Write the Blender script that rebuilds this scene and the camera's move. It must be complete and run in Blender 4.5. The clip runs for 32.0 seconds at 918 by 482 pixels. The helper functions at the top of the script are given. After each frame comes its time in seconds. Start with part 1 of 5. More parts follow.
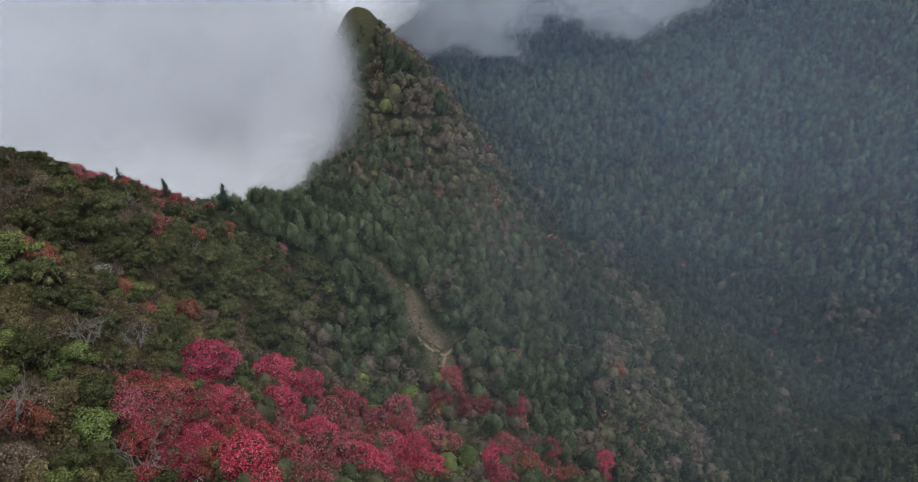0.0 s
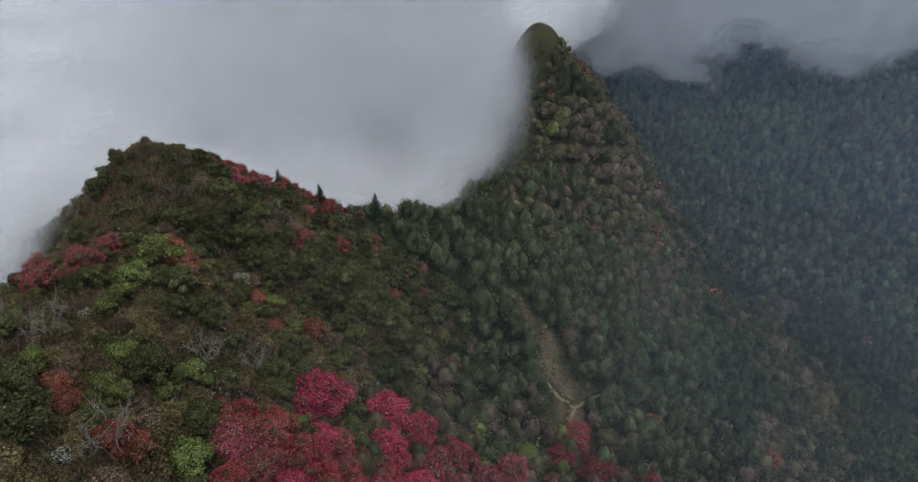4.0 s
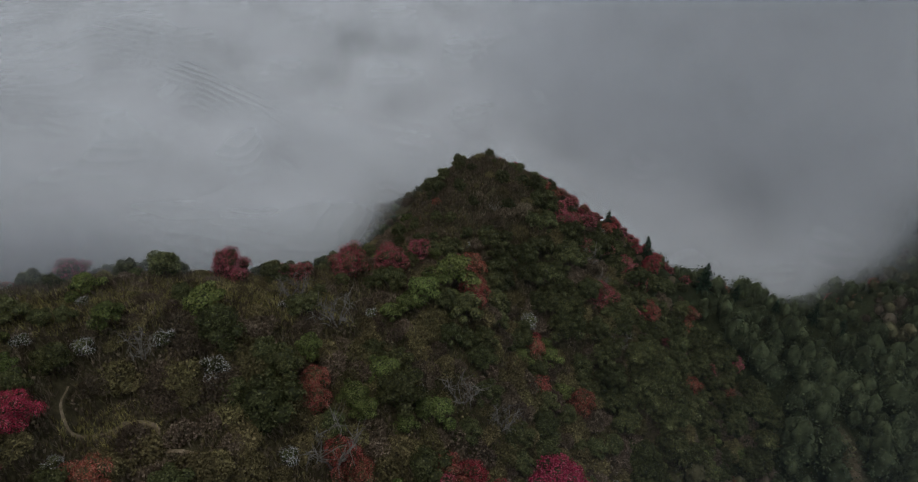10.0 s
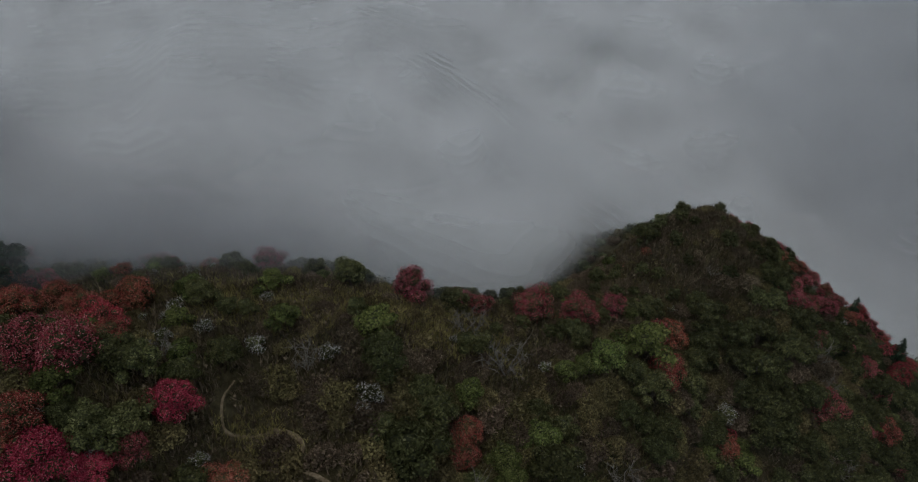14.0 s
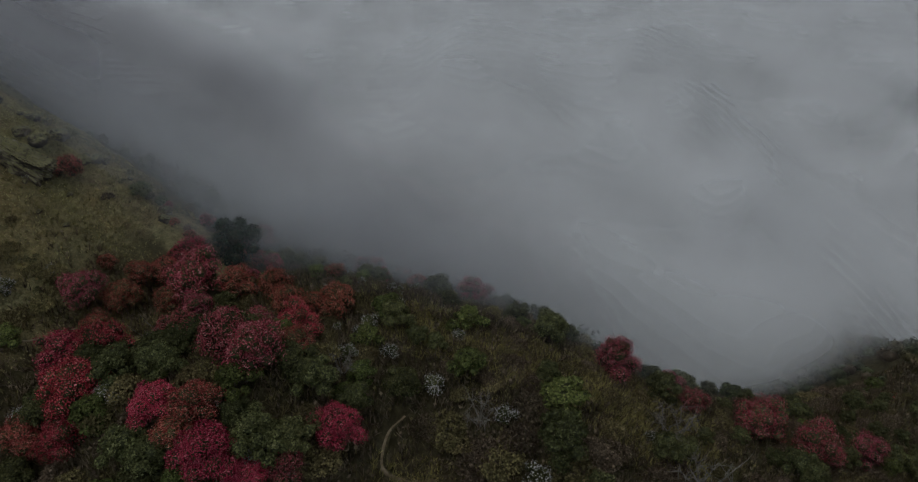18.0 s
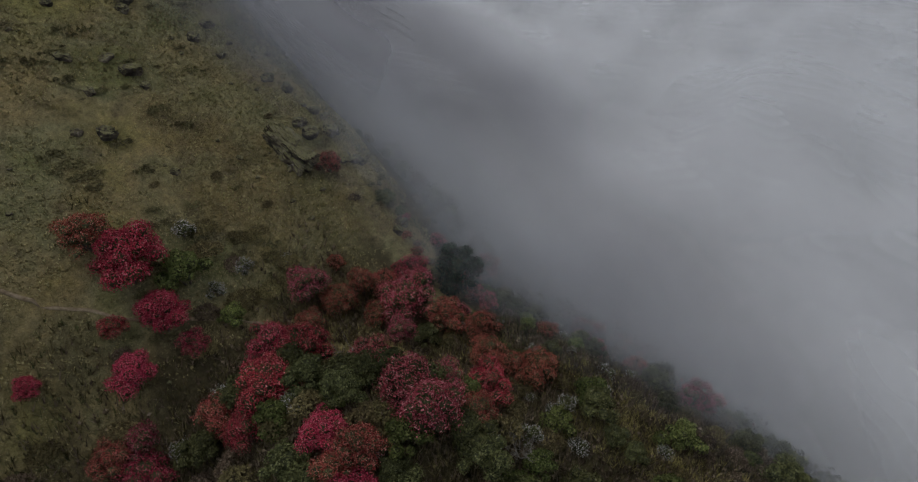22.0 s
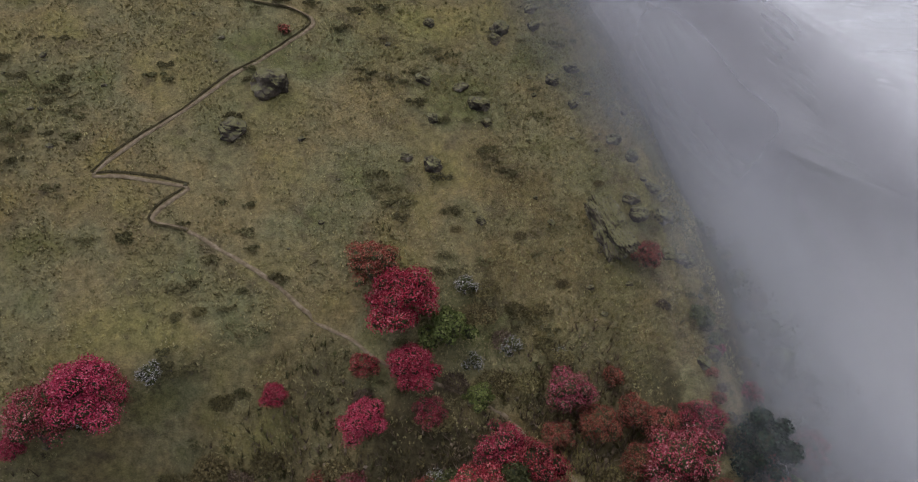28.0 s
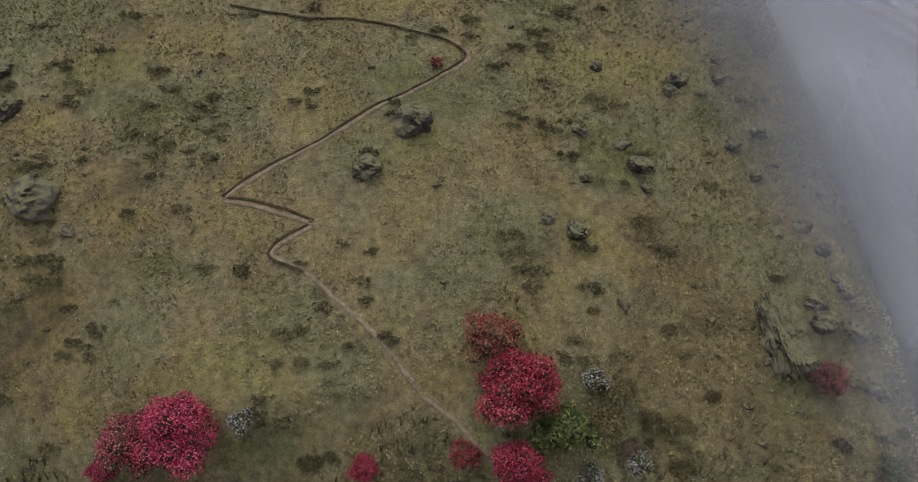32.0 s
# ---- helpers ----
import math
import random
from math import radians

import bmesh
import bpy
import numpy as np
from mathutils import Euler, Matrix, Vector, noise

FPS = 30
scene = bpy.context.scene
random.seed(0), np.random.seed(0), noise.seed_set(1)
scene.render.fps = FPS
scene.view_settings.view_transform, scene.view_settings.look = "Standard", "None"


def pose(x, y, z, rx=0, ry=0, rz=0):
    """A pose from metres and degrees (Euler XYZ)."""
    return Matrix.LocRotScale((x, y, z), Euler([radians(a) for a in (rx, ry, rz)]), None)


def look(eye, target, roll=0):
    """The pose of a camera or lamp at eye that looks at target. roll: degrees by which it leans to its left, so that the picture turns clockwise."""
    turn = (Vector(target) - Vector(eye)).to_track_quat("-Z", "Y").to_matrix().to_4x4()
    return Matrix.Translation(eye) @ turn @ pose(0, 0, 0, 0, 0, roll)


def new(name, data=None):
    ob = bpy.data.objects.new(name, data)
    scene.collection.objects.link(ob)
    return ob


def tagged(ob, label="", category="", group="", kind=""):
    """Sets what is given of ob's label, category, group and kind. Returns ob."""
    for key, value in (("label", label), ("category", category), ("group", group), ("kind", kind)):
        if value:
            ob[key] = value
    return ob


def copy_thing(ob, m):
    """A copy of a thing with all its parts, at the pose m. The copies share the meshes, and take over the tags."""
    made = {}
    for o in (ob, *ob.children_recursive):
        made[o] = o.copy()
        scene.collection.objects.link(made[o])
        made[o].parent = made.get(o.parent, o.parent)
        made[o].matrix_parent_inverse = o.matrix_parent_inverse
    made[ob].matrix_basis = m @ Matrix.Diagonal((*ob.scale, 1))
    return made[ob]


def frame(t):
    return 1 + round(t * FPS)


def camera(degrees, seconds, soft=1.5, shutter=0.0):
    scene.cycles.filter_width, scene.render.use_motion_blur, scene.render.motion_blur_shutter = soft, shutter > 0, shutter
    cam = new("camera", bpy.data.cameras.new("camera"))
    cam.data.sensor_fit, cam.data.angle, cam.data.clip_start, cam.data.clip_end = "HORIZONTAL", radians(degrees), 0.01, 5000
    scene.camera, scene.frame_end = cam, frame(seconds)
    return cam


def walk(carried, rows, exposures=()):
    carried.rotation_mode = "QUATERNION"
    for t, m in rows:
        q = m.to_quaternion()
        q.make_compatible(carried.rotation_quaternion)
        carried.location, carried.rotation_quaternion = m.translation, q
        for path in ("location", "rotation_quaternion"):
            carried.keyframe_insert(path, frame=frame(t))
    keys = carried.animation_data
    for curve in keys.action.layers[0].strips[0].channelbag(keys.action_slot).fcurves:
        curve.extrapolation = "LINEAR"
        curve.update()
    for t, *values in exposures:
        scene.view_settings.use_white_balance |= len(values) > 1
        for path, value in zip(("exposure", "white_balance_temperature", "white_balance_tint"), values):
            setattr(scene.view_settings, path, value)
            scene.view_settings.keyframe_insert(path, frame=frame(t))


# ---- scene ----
cam = camera(69.5, 32.0, soft=1.15)
scene.cycles.transparent_max_bounces = 90
METRES, EYE, TILT, LEAN, TURN = 100.0, 100.0, -35.0, -1.39, 0.0
EXPOSURES = [(0.0, 0.7, 6500, 9), (3.5, 0.38, 6520, 9), (6.0, -0.06, 6550, 10), (9.0, -0.43, 6600, 7), (11.0, -0.6, 6620, 6), (13.0, -0.8, 6650, 5), (19.0, -0.93, 6680, 5), (23.0, -0.4, 6750, 11), (25.5, -0.05, 6800, 13), (28.0, 0.22, 6650, 15), (32.0, 0.4, 6650, 15)]
ROWS = [
    (0.0, 0.0, 0.0, 0.0, 0.0, 0.0, -0.0),
    (0.5, -0.0006, 0.015, 0.009, 0.97, 0.05, -0.62),
    (1.0, -0.0001, 0.033, 0.0212, 2.51, 0.09, -1.62),
    (1.5, 0.0004, 0.05, 0.0345, 4.19, 0.08, -2.77),
    (2.0, 0.002, 0.0685, 0.0484, 6.06, 0.06, -3.94),
    (2.5, 0.0022, 0.0855, 0.0616, 7.74, -0.05, -5.04),
    (3.0, 0.0012, 0.104, 0.0745, 9.6, -0.17, -6.24),
    (3.5, 0.001, 0.1195, 0.086, 11.45, -0.35, -7.42),
    (5.5, -0.0033, 0.1767, 0.1287, 19.33, -1.5, -12.31),
    (6.0, -0.0077, 0.191, 0.1377, 21.5, -1.93, -13.63),
    (6.5, -0.0112, 0.203, 0.1464, 23.67, -2.38, -14.91),
    (7.0, -0.0172, 0.2158, 0.1544, 26.22, -2.96, -16.36),
    (7.5, -0.0224, 0.2272, 0.1625, 28.86, -3.67, -17.81),
    (8.0, -0.0277, 0.2387, 0.1717, 31.98, -4.56, -19.46),
    (8.5, -0.0357, 0.2505, 0.1775, 34.77, -5.41, -20.92),
    (9.0, -0.0428, 0.2618, 0.185, 37.93, -6.48, -22.39),
    (9.5, -0.0514, 0.2724, 0.1914, 40.89, -7.54, -23.72),
    (10.0, -0.0607, 0.2828, 0.1995, 44.13, -8.84, -25.13),
    (10.5, -0.0702, 0.2923, 0.2069, 46.97, -10.06, -26.23),
    (11.0, -0.082, 0.3017, 0.2143, 50.0, -11.43, -27.37),
    (11.5, -0.0932, 0.3098, 0.2213, 52.74, -12.74, -28.33),
    (12.0, -0.1061, 0.3178, 0.2278, 55.57, -14.1, -29.25),
    (12.5, -0.1172, 0.325, 0.2327, 58.11, -15.32, -29.97),
    (13.0, -0.1303, 0.3322, 0.2387, 61.01, -16.83, -30.73),
    (13.5, -0.1435, 0.3378, 0.2443, 63.82, -18.34, -31.42),
    (14.0, -0.156, 0.3449, 0.2502, 67.1, -20.06, -32.07),
    (14.5, -0.1684, 0.3502, 0.254, 70.08, -21.61, -32.61),
    (15.0, -0.1828, 0.3545, 0.258, 73.5, -23.47, -33.18),
    (15.5, -0.1943, 0.3599, 0.2609, 76.92, -25.19, -33.57),
    (17.5, -0.245, 0.3753, 0.2682, 91.49, -32.65, -34.31),
    (18.0, -0.2608, 0.3759, 0.2718, 95.32, -34.9, -34.28),
    (18.5, -0.2747, 0.3767, 0.2734, 98.86, -36.83, -34.14),
    (19.0, -0.2887, 0.3786, 0.2739, 102.88, -38.88, -33.84),
    (19.5, -0.3027, 0.3795, 0.2749, 106.65, -40.85, -33.43),
    (20.0, -0.3181, 0.3766, 0.2756, 110.53, -42.99, -33.01),
    (20.5, -0.3307, 0.3747, 0.2751, 114.14, -44.77, -32.54),
    (21.0, -0.3464, 0.3706, 0.2754, 117.92, -46.82, -31.87),
    (21.5, -0.3591, 0.3691, 0.273, 121.38, -48.35, -31.16),
    (22.0, -0.3756, 0.3642, 0.2737, 125.04, -50.29, -30.23),
    (22.5, -0.3888, 0.3592, 0.2723, 128.17, -51.79, -29.43),
    (23.0, -0.403, 0.3556, 0.2697, 131.38, -53.12, -28.41),
    (23.5, -0.4157, 0.3491, 0.2685, 134.14, -54.43, -27.54),
    (24.0, -0.4288, 0.3424, 0.2652, 137.14, -55.7, -26.52),
    (24.5, -0.4417, 0.3372, 0.2621, 139.97, -56.8, -25.45),
    (25.0, -0.4549, 0.3291, 0.2592, 142.94, -58.01, -24.28),
    (25.5, -0.4661, 0.3221, 0.2551, 145.6, -58.94, -23.18),
    (27.5, -0.5075, 0.2897, 0.2361, 156.2, -62.07, -18.24),
    (28.0, -0.517, 0.2792, 0.2304, 158.9, -62.73, -16.89),
    (28.5, -0.5251, 0.2688, 0.225, 161.08, -63.26, -15.73),
    (29.0, -0.5339, 0.257, 0.2186, 163.38, -63.72, -14.45),
    (29.5, -0.5409, 0.2466, 0.2124, 164.92, -63.94, -13.54),
    (30.0, -0.547, 0.235, 0.2061, 166.2, -64.12, -12.84),
    (30.5, -0.5518, 0.2253, 0.2001, 167.33, -64.25, -12.15),
    (31.0, -0.5559, 0.2143, 0.1937, 168.79, -64.44, -11.31),
    (31.5, -0.5593, 0.2038, 0.1873, 170.51, -64.64, -10.29),
    (32.0, -0.5635, 0.1922, 0.1803, 171.84, -64.74, -9.49),
]
walk(cam, [(t, pose(0, 0, EYE, TILT, LEAN, TURN) @ pose(METRES * x, METRES * y, METRES * z, 90 + pitch, roll, yaw)) for t, x, y, z, yaw, pitch, roll in ROWS], EXPOSURES)


# ---- sky and light ----
world = bpy.data.worlds.new("overcast_sky")
scene.world = world
world.use_nodes = True
wn, wl = world.node_tree.nodes, world.node_tree.links
wn.clear()
w_out = wn.new("ShaderNodeOutputWorld")
w_bg = wn.new("ShaderNodeBackground")
w_sky = wn.new("ShaderNodeTexSky")
w_sky.sky_type, w_sky.sun_disc = "NISHITA", False
w_sky.sun_elevation, w_sky.sun_rotation, w_sky.altitude = radians(48), radians(140), 3000
w_tc = wn.new("ShaderNodeTexCoord")
w_map = wn.new("ShaderNodeMapping")
w_map.inputs["Scale"].default_value = (1.6, 1.6, 3.2)
w_noise = wn.new("ShaderNodeTexNoise")
w_noise.inputs["Scale"].default_value, w_noise.inputs["Detail"].default_value = 1.7, 4.0
w_ramp = wn.new("ShaderNodeValToRGB")
w_ramp.color_ramp.elements[0].position, w_ramp.color_ramp.elements[0].color = 0.3, (0.38, 0.388, 0.396, 1)
w_ramp.color_ramp.elements[1].position, w_ramp.color_ramp.elements[1].color = 0.72, (0.45, 0.457, 0.465, 1)
w_mix = wn.new("ShaderNodeMixRGB")
w_mix.inputs["Fac"].default_value = 0.06
wl.new(w_tc.outputs["Generated"], w_map.inputs["Vector"])
wl.new(w_map.outputs["Vector"], w_noise.inputs["Vector"])
w_sep = wn.new("ShaderNodeSeparateXYZ")
w_rise = wn.new("ShaderNodeMapRange")
w_rise.inputs["From Min"].default_value, w_rise.inputs["From Max"].default_value = -0.1, 1.0
w_rise.inputs["To Min"].default_value, w_rise.inputs["To Max"].default_value = 1.0, 1.6
w_gain = wn.new("ShaderNodeVectorMath")
w_gain.operation = "SCALE"
wl.new(w_tc.outputs["Generated"], w_sep.inputs[0])
wl.new(w_sep.outputs["Z"], w_rise.inputs["Value"])
wl.new(w_rise.outputs["Result"], w_gain.inputs["Scale"])
wl.new(w_noise.outputs["Fac"], w_ramp.inputs["Fac"])
wl.new(w_ramp.outputs["Color"], w_mix.inputs["Color1"])
wl.new(w_sky.outputs["Color"], w_mix.inputs["Color2"])
wl.new(w_mix.outputs["Color"], w_gain.inputs[0])
wl.new(w_gain.outputs["Vector"], w_bg.inputs["Color"])
w_bg.inputs["Strength"].default_value = 1.0
wl.new(w_bg.outputs["Background"], w_out.inputs["Surface"])
sun = new("sun", bpy.data.lights.new("sun", "SUN"))
sun.data.energy, sun.data.angle, sun.data.color = 0.7, radians(25), (1.0, 0.96, 0.9)
sun.matrix_world = look((0, 0, 300), (-60, 80, 0))


# ---- materials ----
def node_material(name, rough=0.7, spec=0.3):
    m = bpy.data.materials.new(name)
    m.use_nodes = True
    n, l = m.node_tree.nodes, m.node_tree.links
    b = n["Principled BSDF"]
    b.inputs["Roughness"].default_value = rough
    b.inputs["Specular IOR Level"].default_value = spec
    return m, n, l, b


def ramp(n, stops):
    r = n.new("ShaderNodeValToRGB")
    e = r.color_ramp.elements
    e[0].position, e[0].color = stops[0][0], (*stops[0][1], 1)
    e[1].position, e[1].color = stops[-1][0], (*stops[-1][1], 1)
    for p, c in stops[1:-1]:
        x = e.new(p)
        x.color = (*c, 1)
    return r


def foliage(name, stops, tree_swing=0.35, rough=0.75, spec=0.05, hue_swing=0.012):
    """Leaves or petals: each one takes its own tone, and each plant its own cast."""
    m, n, l, b = node_material(name, rough, spec)
    geo, obj = n.new("ShaderNodeNewGeometry"), n.new("ShaderNodeObjectInfo")
    r = ramp(n, stops)
    l.new(geo.outputs["Random Per Island"], r.inputs["Fac"])
    tex, tc = n.new("ShaderNodeTexNoise"), n.new("ShaderNodeTexCoord")
    tex.inputs["Scale"].default_value, tex.inputs["Detail"].default_value = 0.3, 4.0
    l.new(tc.outputs["Object"], tex.inputs["Vector"])
    hsv = n.new("ShaderNodeHueSaturation")
    hue = n.new("ShaderNodeMapRange")
    hue.inputs["To Min"].default_value, hue.inputs["To Max"].default_value = 0.5 - hue_swing, 0.5 + hue_swing * 0.6
    l.new(obj.outputs["Random"], hue.inputs["Value"])
    l.new(hue.outputs["Result"], hsv.inputs["Hue"])
    val = n.new("ShaderNodeMapRange")
    val.inputs["From Min"].default_value, val.inputs["From Max"].default_value = 0.3, 0.7
    val.inputs["To Min"].default_value, val.inputs["To Max"].default_value = 1 - tree_swing, 1 + tree_swing
    l.new(tex.outputs["Fac"], val.inputs["Value"])
    swing = n.new("ShaderNodeMapRange")
    swing.inputs["To Min"].default_value, swing.inputs["To Max"].default_value = 1 - tree_swing, 1 + tree_swing
    mul = n.new("ShaderNodeMath")
    mul.operation = "MULTIPLY"
    frac = n.new("ShaderNodeMath")
    frac.operation = "FRACT"
    seven = n.new("ShaderNodeMath")
    seven.operation = "MULTIPLY"
    seven.inputs[1].default_value = 7.31
    l.new(obj.outputs["Random"], seven.inputs[0])
    l.new(seven.outputs[0], frac.inputs[0])
    l.new(frac.outputs[0], swing.inputs["Value"])
    l.new(val.outputs["Result"], mul.inputs[0])
    l.new(swing.outputs["Result"], mul.inputs[1])
    l.new(mul.outputs[0], hsv.inputs["Value"])
    l.new(r.outputs["Color"], hsv.inputs["Color"])
    l.new(hsv.outputs["Color"], b.inputs["Base Color"])
    return m


LEAF = foliage("evergreen_leaves", [(0.0, (0.052, 0.056, 0.023)), (0.6, (0.096, 0.101, 0.04)), (0.93, (0.138, 0.142, 0.06)), (1.0, (0.19, 0.188, 0.096))])
LEAF_BRIGHT = foliage("fresh_green_leaves", [(0.0, (0.055, 0.072, 0.022)), (0.6, (0.115, 0.138, 0.042)), (1.0, (0.19, 0.205, 0.075))])
OLIVE = foliage("olive_twigs_and_leaves", [(0.0, (0.066, 0.055, 0.026)), (0.5, (0.132, 0.11, 0.05)), (1.0, (0.22, 0.185, 0.087))])
BROWN = foliage("brown_bare_twigs", [(0.0, (0.064, 0.047, 0.032)), (0.5, (0.128, 0.094, 0.062)), (1.0, (0.225, 0.175, 0.124))])
CRIMSON = foliage("crimson_blossom", [(0.0, (0.14, 0.016, 0.026)), (0.5, (0.44, 0.04, 0.075)), (0.85, (0.62, 0.11, 0.165)), (1.0, (0.7, 0.24, 0.27))], 0.2, hue_swing=0.006)
DEEP = foliage("deep_red_blossom", [(0.0, (0.085, 0.012, 0.018)), (0.55, (0.37, 0.037, 0.056)), (0.85, (0.53, 0.11, 0.125)), (1.0, (0.63, 0.25, 0.25))], 0.25, hue_swing=0.008)
PINK = foliage("rose_pink_blossom", [(0.0, (0.1, 0.024, 0.026)), (0.5, (0.36, 0.058, 0.078)), (0.85, (0.5, 0.15, 0.165)), (1.0, (0.6, 0.31, 0.3))], 0.2, hue_swing=0.008)
RUST = foliage("rust_red_faded_blossom", [(0.0, (0.085, 0.028, 0.02)), (0.5, (0.3, 0.062, 0.046)), (0.85, (0.43, 0.15, 0.11)), (1.0, (0.52, 0.27, 0.21))], 0.25, hue_swing=0.008)
WHITE = foliage("white_blossom", [(0.0, (0.22, 0.21, 0.19)), (1.0, (0.56, 0.53, 0.51))], 0.15)
WOODLEAF = foliage("forest_leaves", [(0.0, (0.037, 0.045, 0.023)), (1.0, (0.063, 0.074, 0.037))], 0.5)
WOODOLIVE = foliage("forest_olive_leaves", [(0.0, (0.056, 0.05, 0.027)), (1.0, (0.094, 0.084, 0.044))], 0.42)
WOODBROWN = foliage("forest_bare_twigs", [(0.0, (0.062, 0.049, 0.034)), (1.0, (0.1, 0.08, 0.056))], 0.4)
# twigs inside a crown, with the shade between leaf clumps put into the colour
CORE_SHADE = foliage("inner_twigs_with_leaf_shade", [(0.0, (0.04, 0.044, 0.023)), (1.0, (0.062, 0.066, 0.034))], 0.3)
FIR = foliage("fir_needles", [(0.0, (0.012, 0.022, 0.012)), (0.6, (0.026, 0.045, 0.024)), (1.0, (0.05, 0.075, 0.04))], 0.2)


def bark(name, dark, light, scale):
    m, n, l, b = node_material(name, 0.85, 0.2)
    tex, tc = n.new("ShaderNodeTexNoise"), n.new("ShaderNodeTexCoord")
    tex.inputs["Scale"].default_value, tex.inputs["Detail"].default_value = scale, 6.0
    l.new(tc.outputs["Object"], tex.inputs["Vector"])
    r = ramp(n, [(0.3, dark), (0.7, light)])
    l.new(tex.outputs["Fac"], r.inputs["Fac"])
    l.new(r.outputs["Color"], b.inputs["Base Color"])
    bump = n.new("ShaderNodeBump")
    bump.inputs["Strength"].default_value, bump.inputs["Distance"].default_value = 0.6, 0.03
    l.new(tex.outputs["Fac"], bump.inputs["Height"])
    l.new(bump.outputs["Normal"], b.inputs["Normal"])
    return m


BARK = bark("grey_brown_bark", (0.05, 0.04, 0.03), (0.16, 0.13, 0.1), 5)
DEADWOOD = bark("bleached_dead_wood", (0.11, 0.095, 0.08), (0.28, 0.25, 0.215), 4)


def rock_material():
    m, n, l, b = node_material("lichened_rock", 0.85, 0.25)
    tc = n.new("ShaderNodeTexCoord")
    a, c = n.new("ShaderNodeTexNoise"), n.new("ShaderNodeTexNoise")
    a.inputs["Scale"].default_value, a.inputs["Detail"].default_value = 0.9, 8.0
    c.inputs["Scale"].default_value, c.inputs["Detail"].default_value = 5.0, 6.0
    l.new(tc.outputs["Object"], a.inputs["Vector"])
    l.new(tc.outputs["Object"], c.inputs["Vector"])
    r1 = ramp(n, [(0.36, (0.026, 0.021, 0.017)), (0.5, (0.075, 0.06, 0.046)), (0.62, (0.15, 0.125, 0.095)), (0.72, (0.3, 0.27, 0.22))])
    r2 = ramp(n, [(0.36, (0, 0, 0)), (0.5, (1, 1, 1))])
    mix = n.new("ShaderNodeMixRGB")
    mix.inputs["Color2"].default_value = (0.15, 0.14, 0.066, 1)
    geo, sep, top = n.new("ShaderNodeNewGeometry"), n.new("ShaderNodeSeparateXYZ"), n.new("ShaderNodeMapRange")
    top.inputs["From Min"].default_value, top.inputs["From Max"].default_value = 0.25, 0.7
    l.new(geo.outputs["Normal"], sep.inputs[0])
    l.new(sep.outputs["Z"], top.inputs["Value"])
    turf = n.new("ShaderNodeMath")
    turf.operation = "MULTIPLY"
    l.new(top.outputs["Result"], turf.inputs[1])
    l.new(a.outputs["Fac"], r1.inputs["Fac"])
    l.new(c.outputs["Fac"], r2.inputs["Fac"])
    l.new(r2.outputs["Color"], turf.inputs[0])
    l.new(turf.outputs[0], mix.inputs["Fac"])
    l.new(r1.outputs["Color"], mix.inputs["Color1"])
    l.new(mix.outputs["Color"], b.inputs["Base Color"])
    bump = n.new("ShaderNodeBump")
    bump.inputs["Strength"].default_value, bump.inputs["Distance"].default_value = 0.9, 0.25
    l.new(a.outputs["Fac"], bump.inputs["Height"])
    l.new(bump.outputs["Normal"], b.inputs["Normal"])
    return m


ROCK = rock_material()


